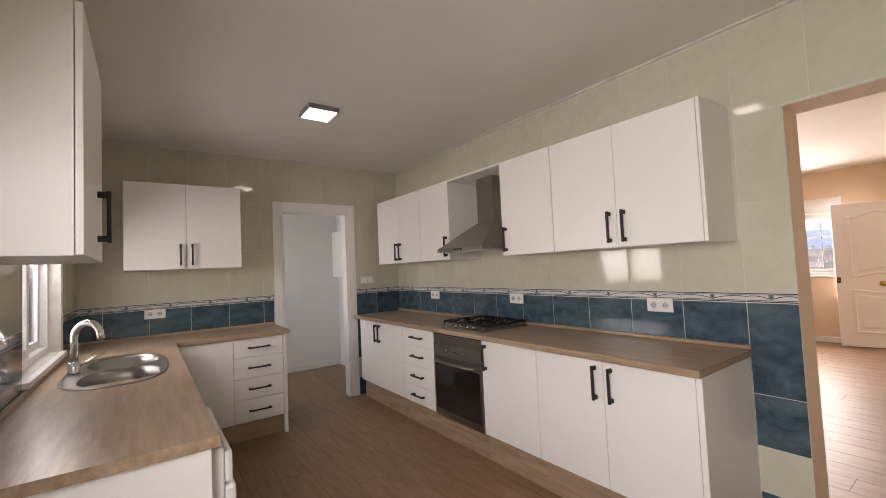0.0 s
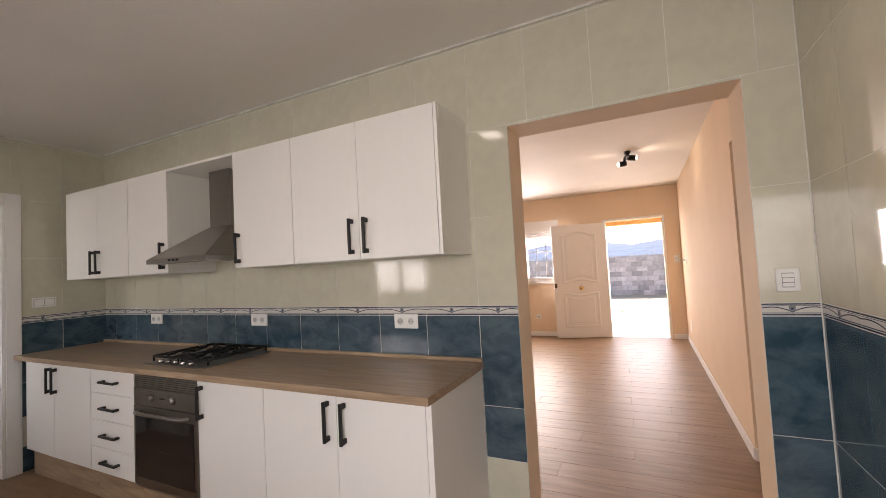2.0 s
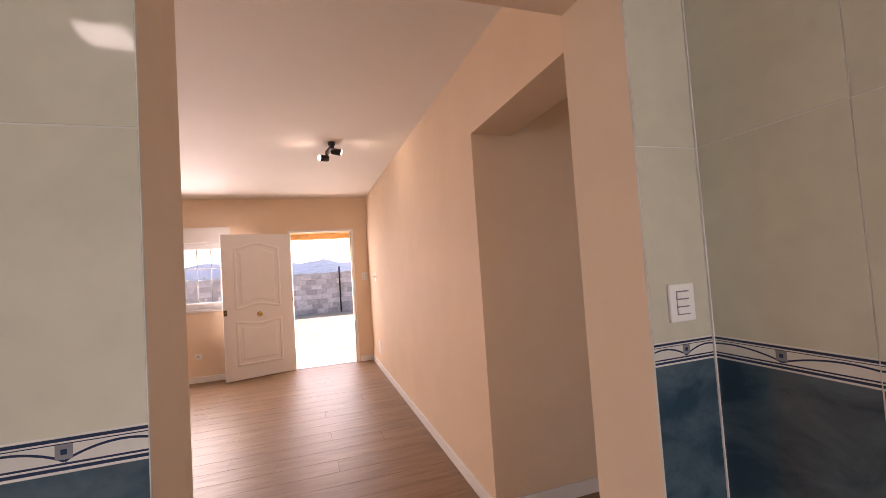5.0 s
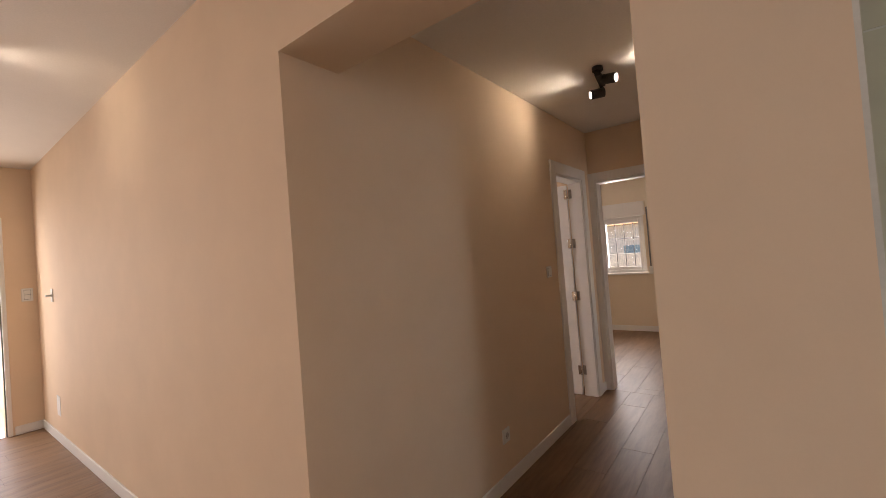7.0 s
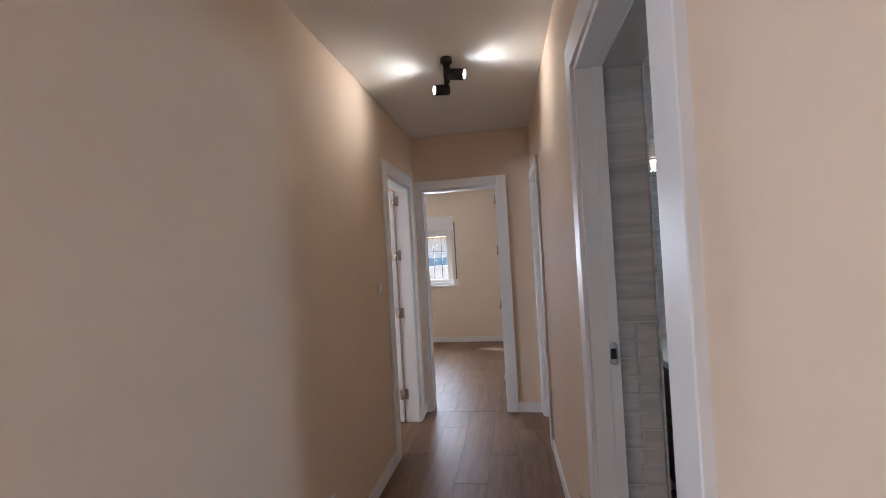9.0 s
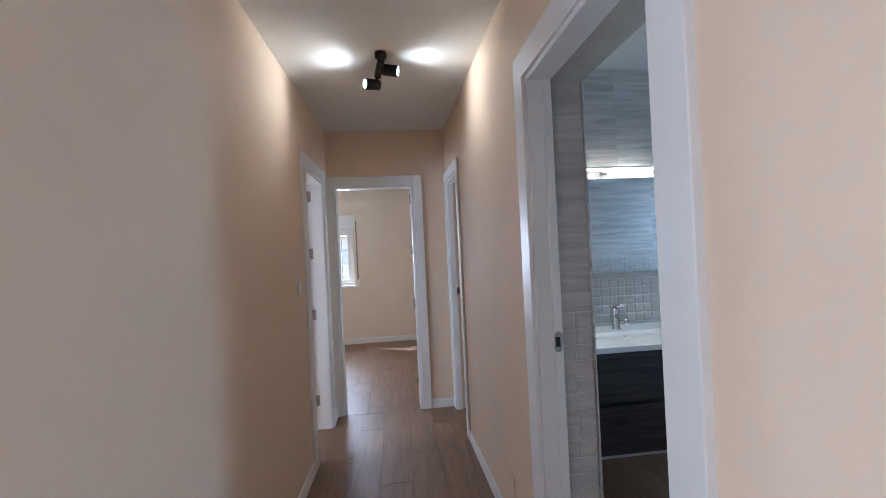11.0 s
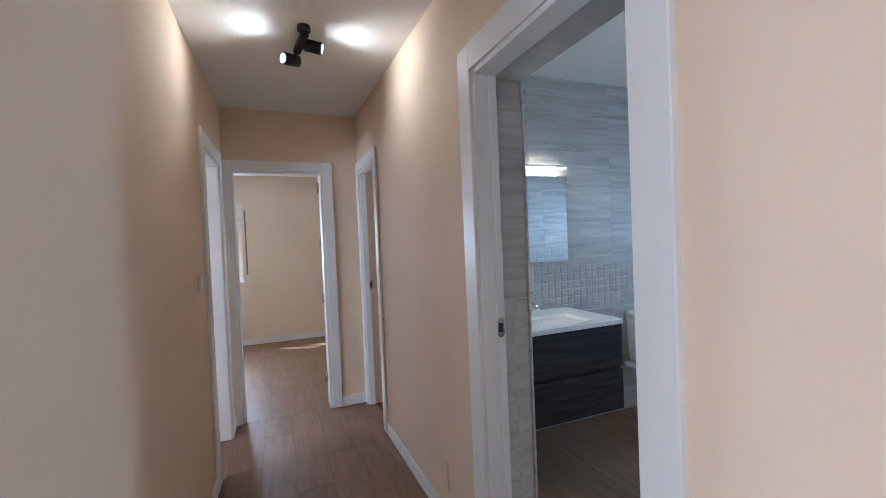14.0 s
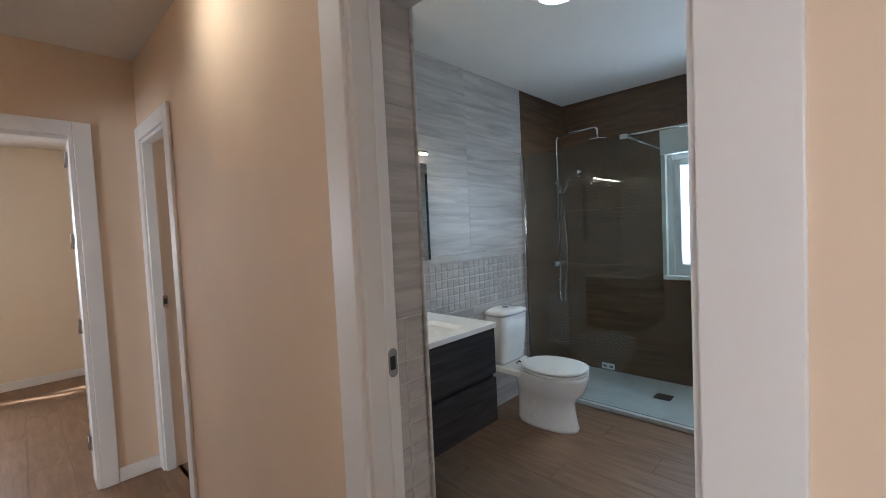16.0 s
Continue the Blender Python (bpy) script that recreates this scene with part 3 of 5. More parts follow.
def base_cabinet(y0, y1, doors, label, drawers=0):
    """A base unit on the cooker wall. doors: the y at which each door ends and the handle's side."""
    ob = thing("base_cabinet", (-0.3, (y0 + y1) / 2, 0), label, "cabinet", "kitchen base units")
    t = 0.016
    for n, r in (("side_panel", (-0.565, -0.02, y0 + 0.001, y0 + t, 0.19, 0.880)), ("side_panel", (-0.565, -0.02, y1 - t, y1 - 0.001, 0.19, 0.880)), ("bottom_panel", (-0.565, -0.02, y0 + t, y1 - t, 0.19, 0.206)),
                 ("back_panel", (-0.025, -0.02, y0 + t, y1 - t, 0.206, 0.880)), ("top_rail", (-0.565, -0.48, y0 + t, y1 - t, 0.864, 0.880))):
        part(n, boxes(r), FOIL, ob)
    part("plinth", boxes((-0.54, -0.524, y0, y1, 0.0, 0.19)), OAK, ob, "oak-look plinth board")
    if drawers:
        zs = [0.20, 0.362, 0.54, 0.715, 0.878]
        for a, b in zip(zs, zs[1:]):
            d = leaf(ob, "drawer_front", -0.585, -0.567, y0, y1, a, b)
            handle(d, (-0.585, (y0 + y1) / 2, (a + b) / 2), 0.17, False)
    for a, b, h in doors:
        d = leaf(ob, "door", -0.585, -0.567, a, b, 0.20, 0.878)
        handle(d, (-0.585, h, 0.755), 0.17)
    return ob


base_cabinet(4.024, 4.978, [(4.024, 4.53, 4.58 - 0.09), (4.53, 4.978, 4.57)], "white two-door base cabinet on oak plinth")
base_cabinet(3.503, 4.022, [], "white base cabinet with four drawers", drawers=4)
base_cabinet(2.366, 2.884, [(2.366, 2.884, 2.84)], "white narrow base cabinet beside the oven")
base_cabinet(1.437, 2.364, [(1.898, 2.364, 1.945), (1.437, 1.898, 1.85)], "white two-door base cabinet at the worktop end")
ob = thing("end_panel", (-0.3, 1.42, 0), "white board closing the end of the units", "panel")
part("board", boxes((-0.587, -0.008, 1.409, 1.4355, 0.0, 0.880), bevel=0.002), FOIL, ob)
ob = thing("worktop", (-0.3, 3.2, 0.882), "oak-look laminate worktop with rounded front edge", "worktop")
part("top", boxes((-0.630, -0.009, 1.398, KN - 0.009, 0.882, 0.917), bevel=0.003), OAK, ob)
part("upstand", boxes((-0.032, -0.009, 1.398, KN - 0.009, 0.9175, 0.938), bevel=0.004), OAK, ob, "slim oak-look upstand")


def wall_cabinet(y0, y1, doors, label, sides=True):
    ob = thing("wall_cabinet", (-0.17, (y0 + y1) / 2, 1.485), label, "cabinet", "kitchen wall units")
    t, z0, z1 = 0.016, 1.485, 2.2
    for n, r in (("side_panel", (-0.338, -0.008, y0, y0 + t, z0, z1)), ("side_panel", (-0.338, -0.008, y1 - t, y1, z0, z1)), ("bottom_panel", (-0.338, -0.008, y0 + t, y1 - t, z0, z0 + t)),
                 ("top_panel", (-0.338, -0.008, y0 + t, y1 - t, z1 - t, z1)), ("back_panel", (-0.013, -0.008, y0 + t, y1 - t, z0 + t, z1 - t))):
        part(n, boxes(r), FOIL, ob)
    if y0 < 1.5:
        part("edge_strip", boxes((-0.358, -0.3382, y0, y0 + 0.0165, z0, z1), bevel=0.0015), FOIL, ob)
    for a, b, h in doors:
        d = leaf(ob, "door", -0.358, -0.340, a, b, z0, z1)
        handle(d, (-0.358, h, 1.605), 0.17)
    return ob


wall_cabinet(3.992, 4.90, [(4.42, 4.90, 4.46), (3.992, 4.42, 4.38)], "white two-door wall cabinet above the worktop")
wall_cabinet(3.512, 3.99, [(3.512, 3.99, 3.555)], "white one-door wall cabinet beside the hood")
wall_cabinet(2.356, 2.84, [(2.356, 2.84, 2.795)], "white one-door wall cabinet beside the hood")
wall_cabinet(1.428, 2.354, [(1.898, 2.354, 1.94), (1.446, 1.898, 1.85)], "white two-door wall cabinet above the worktop end")
ob = thing("bridging_shelf", (-0.17, 3.17, 2.184), "white board bridging the cabinets above the hood", "shelf")
part("board", boxes((-0.358, -0.008, 2.841, 3.511, 2.184, 2.2)), FOIL, ob)


def hood():
    ob = thing("extractor_hood", (-0.25, 3.175, 1.545), "brushed steel chimney extractor hood", "extractor hood")
    y0, y1, yc = 2.915, 3.505, 3.215
    ring = lambda x0, a, b, z: [(x0, a, z), (-0.008, a, z), (-0.008, b, z), (x0, b, z)]
    bm = loft(bmesh.new(), [ring(-0.50, y0, y1, 1.545), ring(-0.50, y0, y1, 1.570), ring(-0.495, y0 + 0.006, y1 - 0.006, 1.576), ring(-0.185, yc - 0.11, yc + 0.11, 1.79)], smooth=False)
    part("canopy", bm, STEEL, ob)
    part("chimney", boxes((-0.18, -0.008, yc - 0.105, yc + 0.105, 1.785, 2.182), bevel=0.002), STEEL, ob)
    part("filter", boxes((-0.46, -0.06, y0 + 0.05, y1 - 0.05, 1.538, 1.5445)), CHROME, ob)
    for k in range(3):
        part("button", boxes((-0.505, -0.5005, yc - 0.05 + k * 0.04, yc - 0.03 + k * 0.04, 1.553, 1.566)), BLACK, ob)


hood()


def oven():
    y0, y1, x = 2.888, 3.501, -0.585
    ob = thing("oven", (-0.3, 3.195, 0.2), "built-in steel oven with black glass door", "oven")
    part("body", boxes((-0.56, -0.04, y0 + 0.01, y1 - 0.01, 0.2, 0.878)), DARK_HOLE, ob)
    grille = part("vent_grille", boxes((x + 0.008, x + 0.02, y0 + 0.004, y1 - 0.004, 0.79, 0.876)), BLACK, ob)
    for k in range(6):
        part("slat", boxes((x, x + 0.008, y0 + 0.004, y1 - 0.004, 0.793 + k * 0.012, 0.801 + k * 0.012)), STEEL, grille)
    panel = part("control_panel", boxes((x - 0.004, x + 0.02, y0, y1, 0.685, 0.788), bevel=0.003), STEEL, ob)
    for yk in (3.31, 3.10):
        bm = bmesh.new()
        tube(bm, [(x - 0.004, yk, 0.738), (x - 0.012, yk, 0.738), (x - 0.030, yk, 0.738)], [0.024, 0.022, 0.019], 20)
        part("knob", bm, STEEL, panel)
    part("trademark_strip", boxes((x - 0.005, x - 0.0045, 3.18, 3.23, 0.735, 0.742)), BLACK, panel)
    door = part("oven_door", boxes((x - 0.006, x + 0.02, y0, y1, 0.21, 0.68), bevel=0.003), STEEL, ob)
    part("door_glass", boxes((x - 0.0095, x - 0.0062, y0 + 0.025, y1 - 0.025, 0.255, 0.625), bevel=0.001), BLACK_GLASS, door, "black glass oven window")
    bm = bmesh.new()
    pts = [(x - 0.006, y0 + 0.07, 0.648), (x - 0.042, y0 + 0.085, 0.652), (x - 0.052, y0 + 0.14, 0.654), (x - 0.056, 3.195, 0.655), (x - 0.052, y1 - 0.14, 0.654), (x - 0.042, y1 - 0.085, 0.652), (x - 0.006, y1 - 0.07, 0.648)]
    part("oven_handle", tube(bm, pts, 0.011, 10), STEEL, door, "curved steel handle")
    part("lower_trim", boxes((x, x + 0.015, y0, y1, 0.192, 0.208)), STEEL, ob)
    part("plinth", boxes((-0.54, -0.524, y0 - 0.003, y1 + 0.001, 0.0, 0.19)), OAK, ob, "oak-look plinth board")


oven()


def hob():
    ob = thing("gas_hob", (-0.3, 3.19, 0.917), "four-burner steel gas hob with black iron grates", "gas hob")
    x0, x1, y0, y1 = -0.545, -0.06, 2.90, 3.48
    part("plate", boxes((x0, x1, y0, y1, 0.9172, 0.926), bevel=0.004), STEEL, ob)
    for k, (bx, by, r) in enumerate(((-0.19, 3.05, 0.050), (-0.19, 3.33, 0.038), (-0.40, 3.06, 0.030), (-0.40, 3.34, 0.045))):
        b = part("burner", tube(bmesh.new(), [(bx, by, 0.926), (bx, by, 0.938), (bx, by, 0.940)], [r * 1.15, r, r * 0.9], 20), STEEL, ob)
        part("burner_cap", tube(bmesh.new(), [(bx, by, 0.940), (bx, by, 0.948), (bx, by, 0.950)], [r * 0.8, r * 0.8, r * 0.7], 20), ENAMEL, b)
    for gy in (3.05, 3.335):
        bm = bmesh.new()
        a, b, c, d = x0 + 0.055, x1 - 0.02, gy - 0.125, gy + 0.125
        for p, q in (((a, c), (b, c)), ((b, c), (b, d)), ((b, d), (a, d)), ((a, d), (a, c))):
            tube(bm, [(*p, 0.957), (*q, 0.957)], 0.009, 6)
        for bx in (-0.19, -0.40):
            for dx, dy in ((1, 0), (-1, 0), (0, 1), (0, -1)):
                ex = b if dx > 0 and bx > -0.3 else (a if dx < 0 and bx < -0.3 else bx + dx * 0.10)
                ey = gy + dy * 0.125 if dy else gy
                tube(bm, [(bx + dx * 0.03, gy + dy * 0.03, 0.967), (bx + dx * 0.06, gy + dy * 0.06, 0.967), (ex, ey, 0.957)], 0.008, 6)
        for px, py in ((a, c), (b, c), (a, d), (b, d)):
            tube(bm, [(px, py, 0.926), (px, py, 0.960)], 0.006, 6)
        part("grate", bm, ENAMEL, ob, "black cast iron pan grate")
    for k in range(5):
        part("knob", tube(bmesh.new(), [(-0.515, 3.04 + k * 0.075, 0.926), (-0.515, 3.04 + k * 0.075, 0.946)], [0.017, 0.015], 14), CHROME, ob)


hob()


def socket(parent_name, axis, face, out, u, z, gangs=2, label="white double wall socket"):
    """A white plate with round schuko wells."""
    w = 0.155 if gangs == 2 else 0.082
    at = (face, u, z) if axis == "x" else (u, face, z)
    ob = thing(parent_name, at, label, "socket", "wall sockets")

    def slabby(d0, d1, a0, a1, c0, c1, bev):
        p, q = sorted((face + out * d0, face + out * d1))
        return boxes((p, q, a0, a1, c0, c1), bevel=bev) if axis == "x" else boxes((a0, a1, p, q, c0, c1), bevel=bev)
    part("plate", slabby(0.0, 0.010, u - w / 2, u + w / 2, z - 0.041, z + 0.041, 0.003), PLASTIC, ob)
    for k in range(gangs):
        uc = u + (k - (gangs - 1) / 2) * 0.071
        P = lambda d: (face + out * d, uc, z) if axis == "x" else (uc, face + out * d, z)
        well = part("well", tube(bmesh.new(), [P(0.0102), P(0.0125), P(0.0126)], [0.024, 0.024, 0.021], 20), PLASTIC, ob)
        # flat proud disc; its grey stands in for the well's depth
        part("well_floor", tube(bmesh.new(), [P(0.0127), P(0.0130)], 0.019, 20), WELL, well)
        for s in (-1, 1):
            Q = lambda d: (face + out * d, uc + s * 0.0095, z) if axis == "x" else (uc + s * 0.0095, face + out * d, z)
            part("pin_hole", tube(bmesh.new(), [Q(0.0131), Q(0.0135)], 0.003, 8), DARK_HOLE, well)
    return ob


def switch(axis, face, out, u, z, wide, high, rockers, label, across=False):
    at = (face, u, z) if axis == "x" else (u, face, z)
    ob = thing("light_switch", at, label, "switch", "light switches")

    def slabby(d0, d1, a0, a1, c0, c1, bev):
        p, q = sorted((face + out * d0, face + out * d1))
        return boxes((p, q, a0, a1, c0, c1), bevel=bev) if axis == "x" else boxes((a0, a1, p, q, c0, c1), bevel=bev)
    part("plate", slabby(0.0, 0.009, u - wide / 2, u + wide / 2, z - high / 2, z + high / 2, 0.003), PLASTIC, ob)
    # thin grey backing paints the shade lines between the white rockers
    part("gap", slabby(0.0091, 0.0096, u - wide / 2 + (0.0185 if across else 0.0105), u + wide / 2 - (0.0185 if across else 0.0105), z - high / 2 + (0.0165 if across else 0.0125), z + high / 2 - (0.0165 if across else 0.0125), 0.0), MOTIF, ob)
    for k in range(rockers):
        if across:
            h = (high - 0.036) / rockers
            c = z - high / 2 + 0.018 + k * h
            part("rocker", slabby(0.0095, 0.0125, u - wide / 2 + 0.020, u + wide / 2 - 0.020, c + 0.0015, c + h - 0.0015, 0.001), PLASTIC, ob)
        else:
            w = (wide - 0.024) / rockers
            c = u - wide / 2 + 0.012 + k * w
            part("rocker", slabby(0.0095, 0.0125, c + 0.0015, c + w - 0.0015, z - high / 2 + 0.014, z + high / 2 - 0.014, 0.001), PLASTIC, ob)
    return ob


socket("wall_socket", "x", -0.007, -1, 4.275, 1.125)
socket("wall_socket", "x", -0.007, -1, 3.062, 1.125)
socket("wall_socket", "x", -0.007, -1, 1.858, 1.125)
socket("wall_socket", "y", KN - 0.007, -1, -2.50, 1.12)
switch("x", -0.007, -1, 0.104, 1.300, 0.076, 0.090, 3, "white three-rocker switch beside the doorway", across=True)
switch("y", KN - 0.007, -1, -0.44, 1.315, 0.155, 0.08, 2, "white double switch beside the utility door")


def sink_unit():
    ob = thing("base_cabinet", (-2.7, 3.3, 0), "white sink base cabinets with end panel", "cabinet", "kitchen base units")
    part("end_panel", boxes((KW + 0.009, -2.40, 2.085, 2.103, 0.0, 0.880), bevel=0.002), FOIL, ob)
    part("carcass", boxes((KW + 0.009, KW + 0.03, 2.75, KN - 0.01, 0.0, 0.880)), FOIL, ob)
    part("plinth", boxes((-2.46, -2.444, 2.74, 4.54, 0.0, 0.19)), OAK, ob)
    for a, b, h in ((2.745, 3.30, 3.25), (3.30, 3.86, 3.35), (3.86, 4.47, 3.91)):
        d = leaf(ob, "door", -2.417, -2.399, a, b, 0.20, 0.878)
        handle(d, (-2.399, h, 0.755), 0.17, way=(1, 0, 0))


sink_unit()
ob = thing("washing_machine", (-2.7, 2.42, 0), "white front-loading machine under the worktop, proud of the units", "washing machine")
part("casing", boxes((KW + 0.06, -2.36, 2.12, 2.72, 0.015, 0.862), bevel=0.008), PLASTIC, ob)
part("front_panel", boxes((-2.36, -2.325, 2.125, 2.715, 0.10, 0.735), bevel=0.012), PLASTIC, ob)
part("control_panel", boxes((-2.36, -2.335, 2.125, 2.715, 0.74, 0.845), bevel=0.010), PLASTIC, ob)
part("door_ring", tube(bmesh.new(), [(-2.325, 2.42, 0.44), (-2.30, 2.42, 0.44), (-2.295, 2.42, 0.44)], [0.17, 0.165, 0.12], 28), CHROME, ob)

ob = thing("drawer_cabinet", (-1.75, 4.8, 0), "white four-drawer base cabinet with oak plinth", "cabinet", "kitchen base units")
yf = 4.505
part("inner_panel", boxes((-1.965, -1.949, yf + 0.02, KN - 0.02, 0.19, 0.880)), FOIL, ob)
part("back_panel", boxes((-1.949, -1.56, KN - 0.03, KN - 0.02, 0.19, 0.880)), FOIL, ob)
part("bottom_panel", boxes((-1.949, -1.56, yf + 0.02, KN - 0.03, 0.19, 0.206)), FOIL, ob)
part("side_panel", boxes((-1.56, -1.53, yf - 0.003, KN - 0.009, 0.0, 0.880), bevel=0.002), FOIL, ob)
part("blind_panel", boxes((-2.398, -1.968, yf, yf + 0.018, 0.165, 0.878), bevel=0.002), FOIL, ob)
part("plinth", boxes((-2.44, -1.562, yf + 0.04, yf + 0.056, 0.0, 0.163)), OAK_X, ob, "oak-look plinth board")
zs = [0.165, 0.355, 0.535, 0.715, 0.878]
for a, b in zip(zs, zs[1:]):
    d = leaf(ob, "drawer_front", -1.966, -1.562, yf, yf + 0.018, a, b)
    handle(d, (-1.764, yf, (a + b) / 2), 0.17, False, (0, -1, 0))

SX0, SX1, SY0, SY1 = -2.935, -2.455, 3.12, 4.14          # sink outline
ob = thing("worktop", (-2.7, 3.6, 0.882), "oak-look laminate corner worktop with inset sink", "worktop")
part("top", boxes((KW + 0.009, SX0 + 0.05, 2.073, KN - 0.009, 0.882, 0.917), (SX1 - 0.05, -2.378, 2.073, 4.487, 0.882, 0.917), (SX0 + 0.05, SX1 - 0.05, 2.073, SY0 + 0.12, 0.882, 0.917),
                  (SX0 + 0.05, SX1 - 0.05, SY1 - 0.06, KN - 0.009, 0.882, 0.917), (SX1 - 0.05, -2.378, 4.487, KN - 0.009, 0.882, 0.917)), OAK, ob)
part("top", boxes((-2.378, -1.50, 4.487, KN - 0.009, 0.8822, 0.9172)), OAK_X, ob)
part("upstand", boxes((KW + 0.009, KW + 0.030, 2.073, KN - 0.03, 0.9175, 0.938), bevel=0.004), OAK, ob)
part("upstand", boxes((KW + 0.009, -1.50, KN - 0.030, KN - 0.009, 0.9178, 0.938), bevel=0.004), OAK_X, ob)


def sink():
    ob = thing("kitchen_sink", (-2.7, 3.63, 0.917), "stainless steel inset sink with two round bowls", "sink")
    cx, cy, a, b = (SX0 + SX1) / 2, (SY0 + SY1) / 2, (SX1 - SX0) / 2, (SY1 - SY0) / 2
    bowls = ((-2.672, 3.385, 0.178, 0.215), (-2.672, 3.855, 0.178, 0.215))
    # rim: raised lip round the outline, a deck with two openings
    bm = bmesh.new()
    rim = [oval(cx, cy, z, a - i, b - i, 40, 2.8) for i, z in ((0, 0.9175), (0.004, 0.923), (0.012, 0.924), (0.018, 0.9205))]
    loft(bm, rim, cap0=False, cap1=False)
    outer = oval(cx, cy, 0.9205, a - 0.018, b - 0.018, 40, 2.8)
    edges = []

    def loop(pts):
        vs = [bm.verts.new(p) for p in pts]
        for p, q in zip(vs, vs[1:] + vs[:1]):
            edges.append(bm.edges.new((p, q)))
    loop(outer)
    for bx, by, ra, rb in bowls:
        loop(oval(bx, by, 0.9205, ra, rb, 32, 2.6))
    bmesh.ops.triangle_fill(bm, edges=edges, use_beauty=True)
    part("rim", bm, STEEL, ob)
    for bx, by, ra, rb in bowls:
        bm = bmesh.new()
        loft(bm, [oval(bx, by, z, ra - i, rb - i, 32, 2.6) for i, z in ((0, 0.9205), (0.008, 0.912), (0.014, 0.872), (0.022, 0.78), (0.06, 0.755), (0.13, 0.75))], cap0=False)
        bowl = part("bowl", bm, STEEL, ob)
        part("strainer", tube(bmesh.new(), [(bx, by, 0.751), (bx, by, 0.756)], 0.035, 20), CHROME, bowl)


sink()


def kitchen_tap():
    x, y, z = -2.885, 3.62, 0.924
    ob = thing("kitchen_tap", (x, y, z), "polished chrome swan-neck kitchen tap", "tap")
    part("base", tube(bmesh.new(), [(x, y, z), (x, y, z + 0.01), (x, y, z + 0.06), (x, y, z + 0.07)], [0.030, 0.027, 0.026, 0.020], 18), CHROME, ob)
    pts = [(x, y, z + 0.06), (x, y, z + 0.18)]
    for k in range(9):
        t = math.pi * k / 8
        pts.append((x + 0.058 - 0.058 * math.cos(t), y - 0.030 * (1 - math.cos(t)), z + 0.20 + 0.075 * math.sin(t)))
    pts.append((x + 0.118, y - 0.062, z + 0.178))
    part("spout", tube(bmesh.new(), pts, 0.018, 16), CHROME, ob)
    part("lever", tube(bmesh.new(), [(x + 0.02, y, z + 0.045), (x + 0.05, y, z + 0.055), (x + 0.13, y, z + 0.10)], [0.012, 0.009, 0.006], 10), CHROME, ob)


kitchen_tap()


def small_wall_cabinet(name, at, label):
    return thing(name, at, label, "cabinet", "kitchen wall units")


ob = small_wall_cabinet("wall_cabinet", (-2.85, 2.34, 1.49), "white wall cabinet beside the kitchen window")
for n, r in (("side_panel", (KW + 0.008, -2.717, 2.05, 2.066, 1.49, 2.2)), ("side_panel", (KW + 0.008, -2.717, 2.614, 2.63, 1.49, 2.2)), ("bottom_panel", (KW + 0.008, -2.717, 2.066, 2.614, 1.49, 1.506)),
             ("top_panel", (KW + 0.008, -2.717, 2.066, 2.614, 2.184, 2.2))):
    part(n, boxes(r), FOIL, ob)
d = leaf(ob, "door", -2.715, -2.697, 2.05, 2.63, 1.49, 2.2)
handle(d, (-2.697, 2.44, 1.645), 0.17, way=(1, 0, 0))
ob = small_wall_cabinet("wall_cabinet", (-2.28, 4.9, 1.504), "white two-door wall cabinet above the corner worktop")
yf = 4.73
for n, r in (("side_panel", (-2.709, -2.693, yf + 0.02, KN - 0.008, 1.504, 2.235)), ("side_panel", (-1.862, -1.846, yf + 0.02, KN - 0.008, 1.504, 2.235)),
             ("bottom_panel", (-2.693, -1.862, yf + 0.02, KN - 0.008, 1.504, 1.52)), ("top_panel", (-2.693, -1.862, yf + 0.02, KN - 0.008, 2.219, 2.235))):
    part(n, boxes(r), FOIL, ob)
for a, b, h in ((-2.709, -2.278, -2.32), (-2.278, -1.846, -2.235)):
    d = leaf(ob, "door", a, b, yf, yf + 0.018, 1.504, 2.235)
    handle(d, (h, yf, 1.625), 0.17, way=(0, -1, 0))


def ceiling_light(x, y):
    ob = thing("ceiling_light", (x, y, H), "square grey-framed lit ceiling panel", "ceiling light")
    part("frame", boxes((x - 0.115, x + 0.115, y - 0.115, y + 0.115, H - 0.035, H), bevel=0.004), MOTIF, ob)
    part("diffuser", boxes((x - 0.100, x + 0.100, y - 0.100, y + 0.100, H - 0.041, H - 0.0352), bevel=0.002), LIT_PANEL, ob, "lit white diffuser")


ceiling_light(-1.495, 3.562)
ceiling_light(-1.495, 1.79)

# ---------- living room ----------
def panel_ring(u0, u1, z0, z1, inset, y, top=0.0, low=0.0, n=18):
    """The outline of a door panel with a waved top or bottom edge."""
    a, b, c, d = u0 + inset, u1 - inset, z0 + inset, z1 - inset
    wave = lambda s: math.sin(math.pi * s) ** 2
    pts = [(a + (b - a) * i / n, y, c + low * wave(i / n)) for i in range(n + 1)]
    pts += [(b - (b - a) * i / n, y, d + top * wave(i / n)) for i in range(n + 1)]
    return pts


